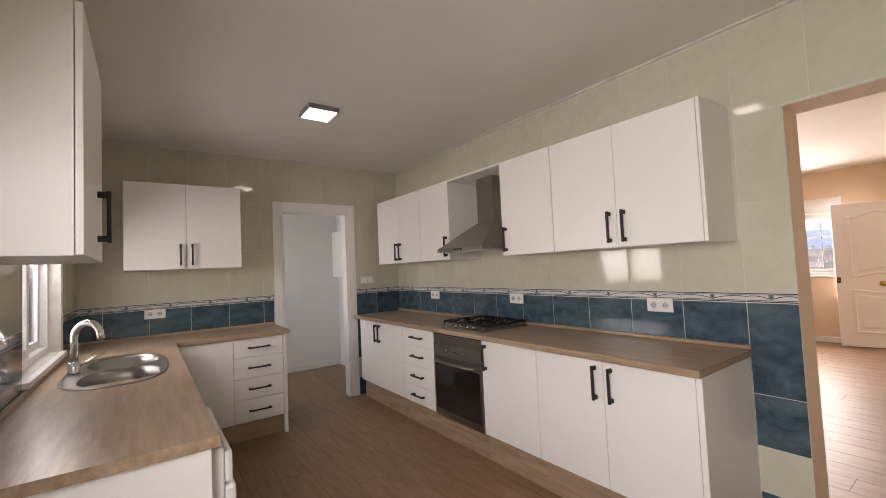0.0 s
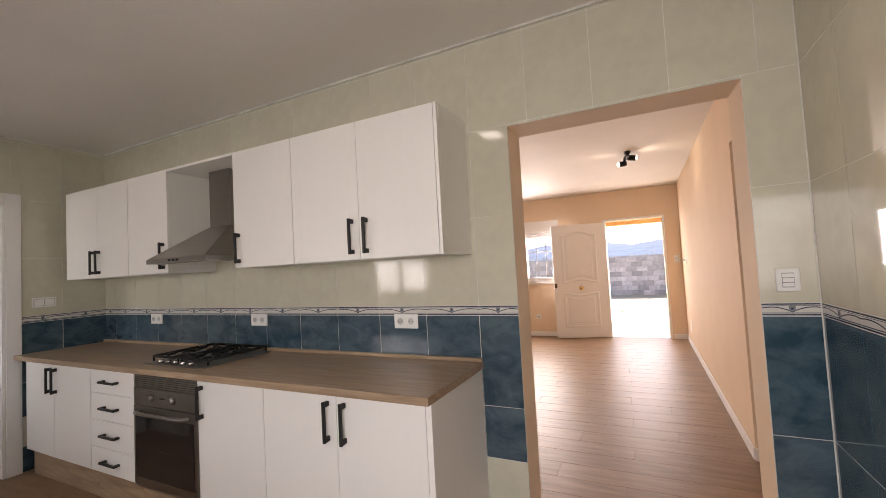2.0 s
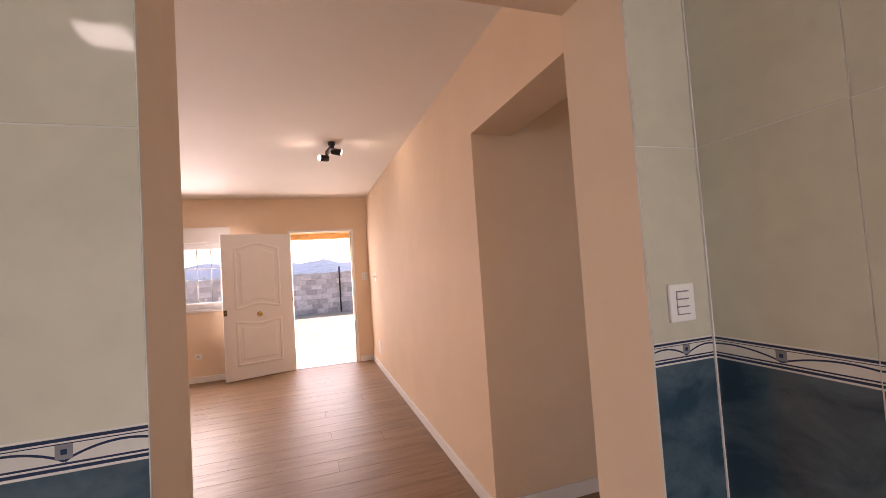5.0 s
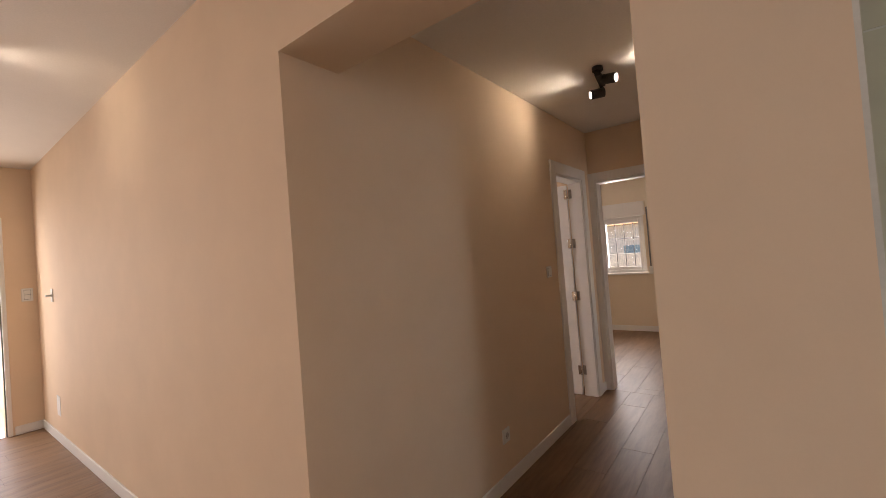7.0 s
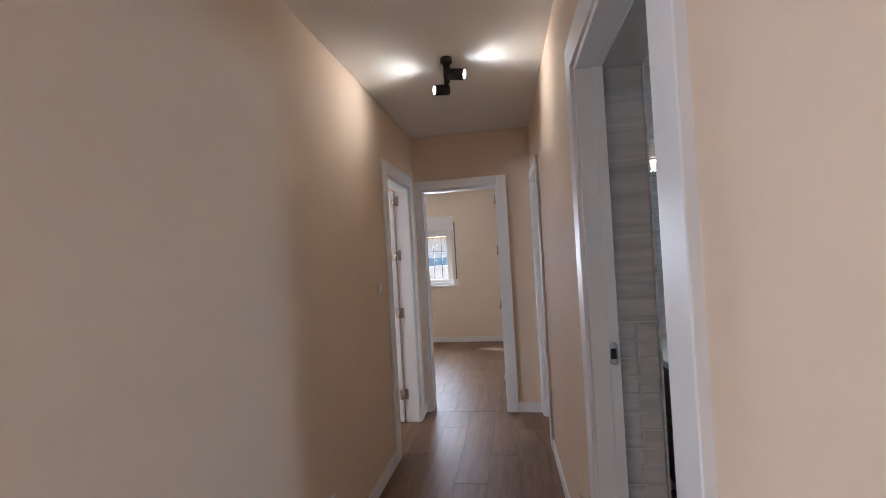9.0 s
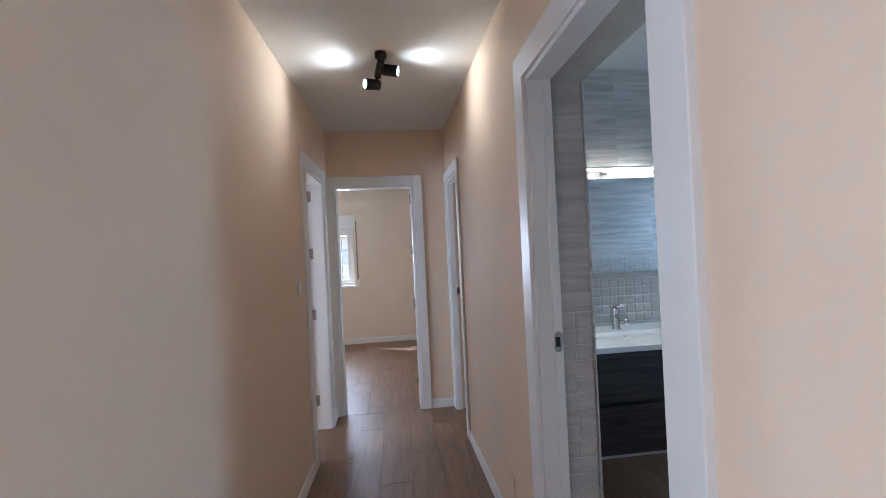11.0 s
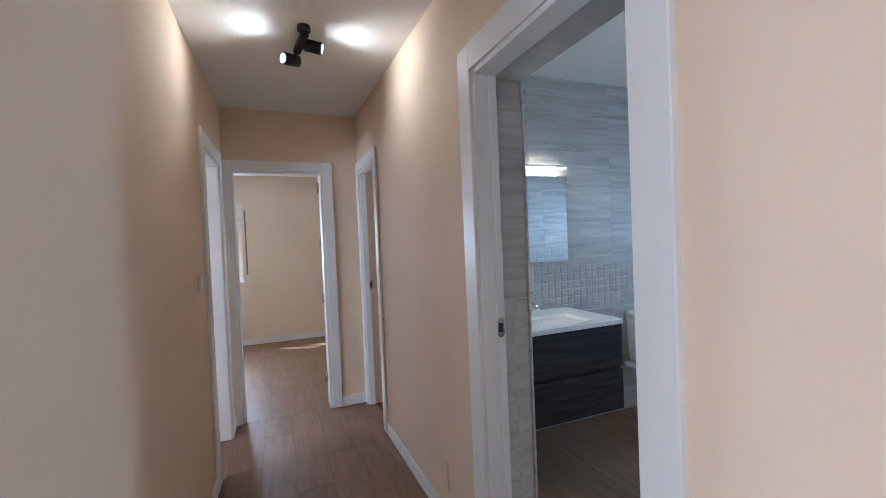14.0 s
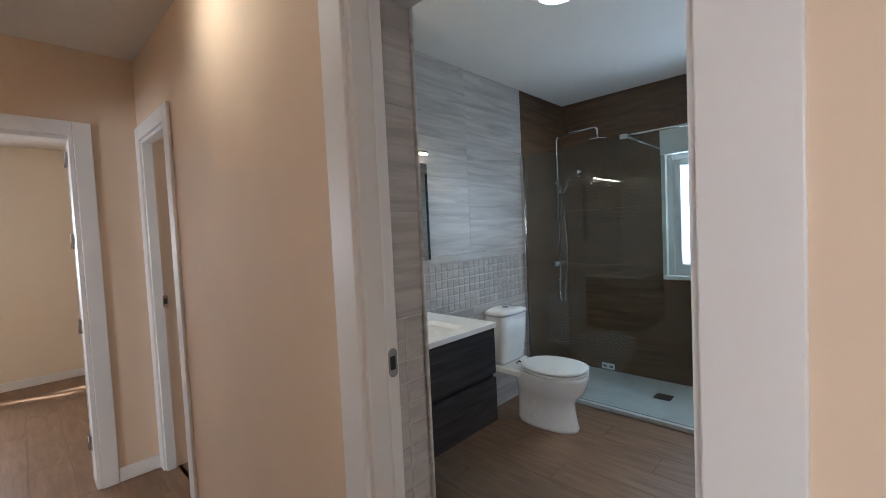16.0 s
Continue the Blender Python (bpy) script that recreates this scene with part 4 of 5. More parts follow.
def front_door():
    w, h = 0.945, 2.085
    ob = thing("front_door", (5.955, 1.205, 0), "open white panelled front door with brass knob", "door", rz=107.2)
    part("slab", boxes((0.0, w, -0.045, 0.0, 0.012, h), bevel=0.003), LACQUER, ob, local=True)
    for z0, z1, top, low in ((1.0, 1.90, 0.07, 0.05), (0.20, 0.84, 0.0, 0.0)):
        if z0 < 0.5:
            top = -0.035
        bm = loft(bmesh.new(), [panel_ring(0.16, 0.79, z0, z1, i, y, top, low) for i, y in ((0, 0.0), (0.010, 0.012), (0.028, 0.014), (0.040, 0.003), (0.075, 0.002), (0.100, 0.010), (0.110, 0.010))],
                  smooth=False, cap0=False)
        part("moulded_panel", bm, LACQUER, ob, local=True)
    rose = part("rose", tube(bmesh.new(), [(0.47, 0, 0.915), (0.47, 0.006, 0.915)], 0.035, 24), BRASS, ob, local=True)
    part("knob", tube(bmesh.new(), [(0.47, 0.006, 0.915), (0.47, 0.03, 0.915), (0.47, 0.045, 0.915), (0.47, 0.065, 0.915), (0.47, 0.072, 0.915)], [0.012, 0.012, 0.03, 0.03, 0.012], 20), BRASS, ob, "round brass knob", local=True)
    part("peephole", tube(bmesh.new(), [(0.475, 0, 1.50), (0.475, 0.004, 1.50)], 0.009, 12), BRONZE, ob, local=True)
    lock = part("lock_plate", boxes((0.895, 0.94, 0.0, 0.006, 0.93, 1.01), bevel=0.002), BRONZE, ob, "bronze lock plate", local=True)
    part("lock_cylinder", tube(bmesh.new(), [(0.917, 0.006, 0.97), (0.917, 0.014, 0.97)], 0.012, 14), BRASS, lock, local=True)
    for z in (0.3, 1.05, 1.8):
        part("hinge", tube(bmesh.new(), [(-0.006, 0.002, z), (-0.006, 0.002, z + 0.09)], 0.007, 8), CHROME, ob, local=True)


front_door()
bm = bmesh.new()
for r in ((LE - 0.012, LE + 0.12, 1.19, 1.225, 0.0, 2.135), (LE - 0.012, LE + 0.12, 0.235, 0.27, 0.0, 2.135), (LE - 0.012, LE + 0.12, 0.27, 1.19, 2.10, 2.135)):
    box(bm, *r, bevel=0.004)
setting("front_door_frame", bm, LACQUER, "white wooden front door frame", "door frame")
setting("threshold", boxes((LE, LE + 0.27, 0.27, 1.19, -0.1, 0.006)), CHROME, "metal front door threshold", "threshold")


def spot_lamp(x, y, z, turn, label):
    """Two black cylinder spots on a ceiling stem."""
    ob = thing("spot_lamp", (x, y, z), label, "ceiling spot", "double ceiling spots", rz=turn)
    ob.scale = (1.08, 1.08, 1.08)
    part("canopy", tube(bmesh.new(), [(0, 0.07, 0), (0, 0.07, -0.024), (0, 0.07, -0.028)], [0.030, 0.030, 0.024], 20), BLACK, ob, local=True)
    part("stem", boxes((-0.017, 0.017, -0.115, 0.09, -0.056, -0.0285), bevel=0.004), BLACK, ob, local=True)
    heads = []
    for way, c, j in ((Vector((-1, 0.34, -0.22)), Vector((-0.050, 0.015, -0.062)), Vector((-0.010, 0.0, -0.045))), (Vector((1, 0.38, -0.12)), Vector((0.030, -0.105, -0.092)), Vector((0.0, -0.10, -0.05)))):
        way.normalize()
        h = part("head", tube(bmesh.new(), [c - way * 0.040, c - way * 0.038, c + way * 0.045, c + way * 0.0455, c + way * 0.040], [0.024, 0.029, 0.029, 0.026, 0.025], 20), BLACK, ob, "black cylinder spot head", local=True)
        part("lens", tube(bmesh.new(), [c + way * 0.0405, c + way * 0.0450, c + way * 0.0465], [0.0245, 0.0240, 0.016], 20), LIT_SPOT, h, "lit lens", local=True)
        part("joint", tube(bmesh.new(), [j, c - way * 0.01], 0.008, 10), BLACK, h, local=True)
        heads.append((c, way))
    return ob, heads


def with_light(made, energy, color):
    ob, heads = made
    for c, way in heads:
        p, q = ob.matrix_basis @ (c + way * 0.052), ob.matrix_basis @ (c + way * 1.0 + Vector((0, 0, 0.02)))
        lamp("spot_light", "SPOT", look(p, q), energy, color, cone=radians(128), blend=0.9, radius=0.025)


with_light(spot_lamp(3.17, 0.70, H, 100, "black double ceiling spot in the living room, lit"), 1.7, (1, 0.86, 0.64))
with_light(spot_lamp(0.815, -1.90, HALL_H, 8, "black double ceiling spot in the hall, lit"), 3.7, (1, 0.87, 0.66))

switch("x", LE, -1, 0.085, 1.36, 0.085, 0.13, 2, "white switch beside the front door", across=True)
ob = thing("intercom_bracket", (5.28, LS, 1.33), "white wall bracket near the front door", "bracket")
part("plate", boxes((5.25, 5.31, LS, LS + 0.008, 1.28, 1.40), bevel=0.002), PLASTIC, ob)
part("hook", boxes((5.265, 5.295, LS + 0.008, LS + 0.05, 1.33, 1.35), bevel=0.003), PLASTIC, ob)
ob = thing("blank_plate", (5.27, LS, 0.33), "white blank wall plate near the floor", "wall plate")
part("plate", boxes((5.21, 5.33, LS, LS + 0.004, 0.24, 0.42), bevel=0.001), LACQUER, ob)
socket("wall_socket", "x", LE, -1, 2.50, 0.37, 1, "white single wall socket above the baseboard")

# ---------- hall and bedroom ----------
socket("wall_socket", "x", HE - 0.018, -1, -1.325, 0.305, 1, "white single wall socket above the baseboard")
switch("x", HE - 0.030, -1, -2.15, 1.232, 0.085, 0.085, 1, "white square light switch by the door")
ob = thing("blank_plate", (HW + 0.0095, -1.575, 0.25), "cream painted blank wall plate", "wall plate")
part("plate", boxes((HW + 0.0055, HW + 0.014, -1.68, -1.47, 0.175, 0.325), bevel=0.001), PAINT, ob)


def room_door(at, turn, wide, label, knob=True):
    """A plain white door leaf, hinged at its origin."""
    ob = thing("room_door", at, label, "door", "white room doors", rz=turn)
    part("slab", boxes((0.004, wide, -0.035, 0.0, 0.010, 2.0), bevel=0.002), LACQUER, ob, local=True)
    for s, y in ((1, 0.0), (-1, -0.035)):
        rose = part("rose", tube(bmesh.new(), [(wide - 0.06, y, 1.02), (wide - 0.06, y + s * 0.007, 1.02)], 0.026, 18), CHROME, ob, local=True)
        part("lever", tube(bmesh.new(), [(wide - 0.06, y + s * 0.005, 1.02), (wide - 0.06, y + s * 0.045, 1.02), (wide - 0.075, y + s * 0.05, 1.02), (wide - 0.17, y + s * 0.05, 1.02)], 0.008, 10), CHROME, ob, local=True)
    for z in (0.20, 0.90, 1.40, 1.87):
        h = part("hinge", boxes((-0.004, 0.030, 0.0002, 0.0025, z, z + 0.085), bevel=0.0005), CHROME, ob, "satin steel hinge", local=True)
        part("hinge_pin", tube(bmesh.new(), [(0.0, 0.004, z), (0.0, 0.004, z + 0.085)], 0.006, 8), CHROME, h, local=True)
    return ob


room_door((HE + 0.084, -3.003, 0), 3, 0.58, "open white door of the side room")
room_door((0.628, HS - 0.125, 0), -112, 0.66, "open white bedroom door")
room_door((0.0, -2.70, 0), 97, 0.42, "open white door of the small room")


def hinge_plate(x0, x1, y0, y1, z):
    ob = thing("hinge_plate", ((x0 + x1) / 2, (y0 + y1) / 2, z), "dark steel hinge plate on a white door lining", "hinge", "door hinges")
    part("plate", boxes((x0, x1, y0, y1, z, z + 0.085), bevel=0.0005), STEEL, ob)
    part("pin", tube(bmesh.new(), [((x0 + x1) / 2, y0, z), ((x0 + x1) / 2, y0, z + 0.085)], 0.006, 8), STEEL, ob)


for z in (0.20, 0.90, 1.40, 1.87):
    hinge_plate(0.6222, 0.6250, HS - 0.118, HS - 0.088, z)
    hinge_plate(HE + 0.044, HE + 0.074, -3.0175, -3.015, z)


def latch_plate(x, y, z, label):
    """A satin strike plate on a far door lining, facing +y."""
    ob = thing("strike_plate", (x, y, z), label, "strike plate", "strike plates")
    bm = bmesh.new()
    ring = lambda d, s: [(p[0], y + d, p[1]) for p in [(x + s * 0.0145 * math.cos(t), z + s * 0.0145 * math.sin(t) + math.copysign(0.024 * s, math.sin(t) + 1e-9)) for t in (2 * math.pi * (k + 0.5) / 20 for k in range(20))]]
    loft(bm, [ring(0.0, 1), ring(0.0025, 1), ring(0.0030, 0.93)], smooth=False)
    part("plate", bm, CHROME, ob)
    part("latch_hole", boxes((x - 0.008, x + 0.010, y + 0.003, y + 0.0034, z - 0.018, z + 0.018)), DARK_HOLE, ob)


latch_plate(0.186, -1.030, 1.06, "satin steel strike plate in the bathroom door frame")
latch_plate(0.243, -3.19 + 0.022, 1.05, "satin steel strike plate in the small room door frame")
ob = thing("shutter_strap", (1.40, -6.19, 0.95), "grey roller shutter strap beside the bedroom window", "shutter strap")
part("strap", boxes((1.395, 1.415, -6.196, -6.194, 1.0, 1.95)), MOTIF, ob)
part("winder", boxes((1.38, 1.43, -6.20, -6.185, 0.90, 1.02), bevel=0.003), PLASTIC, ob)
ob = thing("water_heater", (-0.22, 6.2, 1.4), "white box-shaped heater on the utility room wall", "water heater")
part("casing", boxes((-0.37, -0.12, 5.95, 6.35, 1.35, 2.0), bevel=0.012), PLASTIC, ob)
part("flue", tube(bmesh.new(), [(-0.24, 6.15, 2.0), (-0.24, 6.15, 2.25), (-0.18, 6.15, 2.3), (-0.12, 6.15, 2.3)], 0.05, 14), PLASTIC, ob)

# ---------- bathroom ----------
def vanity():
    x0, x1, yf, yb = -0.984, -0.172, -1.585, -2.123
    ob = thing("vanity_unit", (-0.572, -1.85, 0.30), "charcoal wood wall-hung vanity with two drawers", "vanity")
    t = 0.018
    for n, r in (("side_panel", (x0, x0 + t, yb, yf - 0.02, 0.315, 0.845)), ("side_panel", (x1 - t, x1, yb, yf - 0.02, 0.315, 0.845)), ("bottom_panel", (x0 + t, x1 - t, yb, yf - 0.02, 0.315, 0.333)),
                 ("back_panel", (x0 + t, x1 - t, yb, yb + 0.01, 0.333, 0.845))):
        part(n, boxes(r), DARK_WOOD, ob)
    for a, b in ((0.312, 0.560), (0.585, 0.842)):
        part("drawer_front", boxes((x0 - 0.002, x1 + 0.002, yf - 0.02, yf, a, b), bevel=0.002), DARK_WOOD, ob)
    # dark strip behind the fronts paints the shade in the drawer gap
    part("finger_gap_shade", boxes((x0 + 0.02, x1 - 0.02, yf - 0.03, yf - 0.022, 0.56, 0.585)), DARK_HOLE, ob)


vanity()


def washbasin():
    x0, x1, yf, yb, z0, z1 = -0.989, -0.167, -1.575, -2.123, 0.846, 0.876
    ob = thing("washbasin", (-0.572, -1.85, 0.846), "white ceramic vanity-top washbasin", "washbasin")
    bm = bmesh.new()
    ring = lambda i, z, e=0.0: [(x0 + i, yf - i, z), (x0 + i, yb + e, z), (x1 - i, yb + e, z), (x1 - i, yf - i, z)]
    bowl = lambda i, z: [(-0.572 - 0.25 + i, -1.645 - i, z), (-0.572 - 0.25 + i, -1.925 + i, z), (-0.572 + 0.25 - i, -1.925 + i, z), (-0.572 + 0.25 - i, -1.645 - i, z)]
    loft(bm, [ring(0.0, z0), ring(0.0, z1 - 0.004), ring(0.004, z1), bowl(0.0, z1), bowl(0.02, z1 - 0.02), bowl(0.05, z1 - 0.085), bowl(0.10, z1 - 0.10)], smooth=False)
    part("basin", bm, CERAMIC, ob)
    part("waste", tube(bmesh.new(), [(-0.572, -1.80, z1 - 0.0995), (-0.572, -1.80, z1 - 0.094)], 0.026, 18), CHROME, ob)
    part("overflow", tube(bmesh.new(), [(-0.572, -1.905, z1 - 0.035), (-0.572, -1.899, z1 - 0.035)], 0.012, 14), CHROME, ob)


washbasin()


def basin_tap():
    x, y, z = -0.572, -1.99, 0.876
    ob = thing("basin_tap", (x, y, z), "polished chrome single-lever basin tap", "tap")
    part("body", tube(bmesh.new(), [(x, y, z), (x, y, z + 0.006), (x, y, z + 0.008), (x, y, z + 0.12), (x, y, z + 0.13)], [0.028, 0.028, 0.022, 0.022, 0.018], 20), CHROME, ob)
    part("spout", tube(bmesh.new(), [(x, y + 0.01, z + 0.085), (x, y + 0.07, z + 0.078), (x, y + 0.125, z + 0.066), (x, y + 0.130, z + 0.052)], [0.016, 0.014, 0.012, 0.011], 14), CHROME, ob)
    part("lever", tube(bmesh.new(), [(x, y - 0.01, z + 0.135), (x, y + 0.03, z + 0.150), (x, y + 0.10, z + 0.162)], [0.014, 0.011, 0.007], 12), CHROME, ob)


basin_tap()
ob = thing("bathroom_mirror", (-0.572, -2.12, 1.22), "frameless rectangular mirror above the washbasin", "mirror")
part("backing", boxes((-0.993, -0.175, -2.122, -2.084, 1.222, 1.835)), BLACK, ob)
part("mirror_glass", boxes((-0.995, -0.172, -2.0838, -2.079, 1.22, 1.837), bevel=0.001), MIRROR, ob)
ob = thing("mirror_lamp", (-0.572, -2.08, 1.88), "slim lit bar lamp above the mirror", "wall lamp")
part("bar", boxes((-0.95, -0.19, -2.05, -2.015, 1.888, 1.900), bevel=0.002), CHROME, ob)
part("diffuser", boxes((-0.948, -0.192, -2.048, -2.017, 1.880, 1.8875)), LIT_LED, ob, "warm lit diffuser")
part("bracket", boxes((-0.60, -0.545, -2.122, -2.050, 1.850, 1.889), bevel=0.003), CHROME, ob)


def toilet():
    cx = -1.70
    ob = thing("toilet", (cx, -1.8, 0), "white close-coupled toilet with closed lid", "toilet")
    # pan: foot, waist and bowl
    rings = [oval(cx, yc, z, a, bf, 32, 2.3, bb) for z, yc, a, bf, bb in ((0.0, -1.71, 0.112, 0.256, 0.20), (0.018, -1.71, 0.113, 0.257, 0.20), (0.035, -1.71, 0.108, 0.250, 0.20), (0.13, -1.71, 0.099, 0.232, 0.20),
             (0.195, -1.71, 0.100, 0.230, 0.20), (0.235, -1.69, 0.124, 0.246, 0.22), (0.28, -1.67, 0.156, 0.262, 0.24), (0.32, -1.66, 0.170, 0.265, 0.25), (0.37, -1.65, 0.181, 0.268, 0.26), (0.395, -1.65, 0.179, 0.266, 0.26))]
    part("pan", loft(bmesh.new(), rings), CERAMIC, ob)
    part("shelf", boxes((cx - 0.17, cx + 0.17, -2.112, -1.80, 0.345, 0.392), bevel=0.016), CERAMIC, ob)
    ys = -1.615
    seat = [oval(cx, ys, z, a, b, 36, 2.25, b) for z, a, b in ((0.396, 0.181, 0.222), (0.400, 0.187, 0.229), (0.410, 0.187, 0.229), (0.413, 0.183, 0.225))]
    part("seat", loft(bmesh.new(), seat), PLASTIC, ob)
    lid = [oval(cx, ys, z, a, b, 36, 2.25, b) for z, a, b in ((0.420, 0.178, 0.219), (0.423, 0.188, 0.230), (0.432, 0.186, 0.228), (0.437, 0.170, 0.210), (0.439, 0.12, 0.15))]
    part("lid", loft(bmesh.new(), lid), PLASTIC, ob)
    for s in (-1, 1):
        part("hinge", tube(bmesh.new(), [(cx + s * 0.075 - 0.02, -1.868, 0.42), (cx + s * 0.075 + 0.02, -1.868, 0.42)], 0.011, 10), CHROME, ob)
    rings = [oval(cx, -2.02, z, a, b, 32, 5.0, 0.09) for z, a, b in ((0.396, 0.135, 0.070), (0.42, 0.148, 0.080), (0.60, 0.164, 0.098), (0.755, 0.170, 0.102))]
    tank = part("cistern", loft(bmesh.new(), rings), CERAMIC, ob)
    rings = [oval(cx, -2.02, z, a, b, 32, 5.0, 0.094) for z, a, b in ((0.757, 0.173, 0.106), (0.764, 0.177, 0.110), (0.780, 0.174, 0.106), (0.793, 0.140, 0.07), (0.797, 0.05, 0.03))]
    part("cistern_lid", loft(bmesh.new(), rings), CERAMIC, ob)
    part("flush_button", tube(bmesh.new(), [(cx, -2.02, 0.797), (cx, -2.02, 0.803)], 0.024, 18), CHROME, ob, "chrome flush button")
    for z, x in ((0.07, 0.112), (0.17, 0.107)):
        part("fixing_cap", tube(bmesh.new(), [(cx + x - 0.012, -1.72, z), (cx + x + 0.002, -1.72, z)], 0.012, 12), PLASTIC, ob)


toilet()
ob = thing("shower_tray", (-2.52, -1.13, 0), "pale stone-resin shower tray with square drain", "shower tray")
part("tray", boxes((-2.912, -2.12, -2.122, -0.128, 0.0, 0.032), bevel=0.006), RESIN, ob)
g = part("drain", boxes((-2.61, -2.49, -1.225, -1.105, 0.0325, 0.036), bevel=0.001), CHROME, ob, "square steel drain grid")
for k in range(7):
    part("slot", boxes((-2.60, -2.50, -1.215 + k * 0.016, -1.208 + k * 0.016, 0.0362, 0.0368)), DARK_HOLE, g)

ob = thing("shower_screen", (-2.15, -1.5, 0.032), "clear glass shower screen with chrome bracing", "shower screen")
pane = part("glass", boxes((-2.154, -2.146, -2.118, -0.86, 0.034, 2.0), bevel=0.001), SCREEN, ob, "clear glass pane")
pane.visible_shadow = False
part("wall_profile", boxes((-2.162, -2.138, -2.123, -2.095, 0.033, 2.0), bevel=0.002), CHROME, ob)
part("brace", tube(bmesh.new(), [(-2.15, -1.25, 2.004), (-2.50, -1.25, 2.0), (-2.912, -1.25, 2.0)], 0.008, 10), CHROME, ob)
part("top_rail", tube(bmesh.new(), [(-2.15, -1.29, 2.008), (-2.15, -0.86, 2.008)], 0.008, 10), CHROME, ob)
part("clamp", boxes((-2.168, -2.132, -1.29, -1.235, 1.985, 2.020), bevel=0.003), CHROME, ob)


def shower():
    x, y = -2.68, -2.07
    ob = thing("shower_column", (x, y, 1.0), "chrome shower column with rain head and hand shower", "shower")
    pts = [(x, y, 1.06), (x, y, 2.18)] + [(x, y + 0.05 - 0.05 * math.cos(t), 2.18 + 0.05 * math.sin(t)) for t in (math.pi * k / 12 for k in range(1, 7))] + [(x, y + 0.36, 2.235)]
    pts += [(x, y + 0.36 + 0.03 * math.sin(t), 2.205 + 0.03 * math.cos(t)) for t in (math.pi * k / 8 for k in range(1, 5))] + [(x, y + 0.39, 2.13)]
    part("pipe", tube(bmesh.new(), pts, 0.011, 12), CHROME, ob)
    part("rain_head", tube(bmesh.new(), [(x, y + 0.39, 2.14), (x, y + 0.39, 2.128), (x, y + 0.39, 2.118)], [0.02, 0.10, 0.105], 28), CHROME, ob, "flat round rain head")
    part("mixer", tube(bmesh.new(), [(x - 0.13, y - 0.0, 1.05), (x - 0.09, y, 1.05), (x - 0.088, y, 1.05), (x + 0.088, y, 1.05), (x + 0.09, y, 1.05), (x + 0.13, y, 1.05)], [0.021, 0.021, 0.026, 0.026, 0.021, 0.021], 18), CHROME, ob)
    for s in (-1, 1):
        part("wall_rose", tube(bmesh.new(), [(x + s * 0.075, -2.122, 1.05), (x + s * 0.075, y, 1.05)], [0.03, 0.016], 16), CHROME, ob)
    part("slider", tube(bmesh.new(), [(x, y - 0.02, 1.72), (x, y + 0.045, 1.72)], 0.018, 14), CHROME, ob)
    part("wall_bracket", tube(bmesh.new(), [(x, -2.122, 1.80), (x, y, 1.80)], 0.012, 12), CHROME, ob)
    part("hand_shower", tube(bmesh.new(), [(x, y + 0.03, 1.66), (x, y + 0.09, 1.75), (x, y + 0.16, 1.845), (x, y + 0.20, 1.862), (x, y + 0.24, 1.850)], [0.010, 0.012, 0.013, 0.04, 0.036], 16), CHROME, ob)
    hose = [(x, y + 0.03, 1.66)] + [(x + 0.02 * math.sin(math.pi * k / 12), y + 0.03 + 0.055 * math.sin(math.pi * k / 12), 1.66 - 0.95 * k / 12) for k in range(1, 12)]
    hose += [(x + 0.01, y + 0.04, 0.70), (x + 0.0, y + 0.01, 0.69), (x - 0.01, y - 0.015, 0.73), (x, y - 0.01, 0.86), (x, y, 1.03)]
    part("hose", tube(bmesh.new(), hose, 0.007, 8), CHROME, ob)


shower()
ob = thing("air_vent", (-2.915, -1.74, 0.05), "small white plate low on the shower wall", "wall plate")
part("plate", boxes((-2.913, -2.905, -1.80, -1.68, 0.04, 0.095), bevel=0.002), PLASTIC, ob)
for k in (-1, 1):
    part("slot", boxes((-2.9048, -2.9042, -1.74 + k * 0.03 - 0.015, -1.74 + k * 0.03 + 0.015, 0.06, 0.075)), DARK_HOLE, ob)
ob = thing("ceiling_light", (-1.03, -1.15, BATH_H), "round lit ceiling lamp in the bathroom", "ceiling light")
part("rim", tube(bmesh.new(), [(-1.03, -1.15, BATH_H), (-1.03, -1.15, BATH_H - 0.03), (-1.03, -1.15, BATH_H - 0.034)], [0.115, 0.112, 0.105], 32), MOTIF, ob)
part("diffuser", tube(bmesh.new(), [(-1.03, -1.15, BATH_H - 0.0342), (-1.03, -1.15, BATH_H - 0.042), (-1.03, -1.15, BATH_H - 0.046)], [0.100, 0.098, 0.085], 32), LIT_BATH, ob, "lit white diffuser")

# ---------- outside ----------
ob = setting("yard_wall", boxes((17.0, 17.14, -40, 60, -0.17, 1.50)), BLOCK, "unrendered grey concrete block wall", "garden wall")
YARD = ob
for y in (-9.0, -4.7, -0.27, 3.9, 8.4):
    p = thing("fence_post", (16.93, y, -0.16), "dark steel post against the block wall", "post", "yard wall posts")
    part("post", boxes((16.90, 16.96, y - 0.03, y + 0.03, -0.17, 1.72), bevel=0.004), BLACK, p)


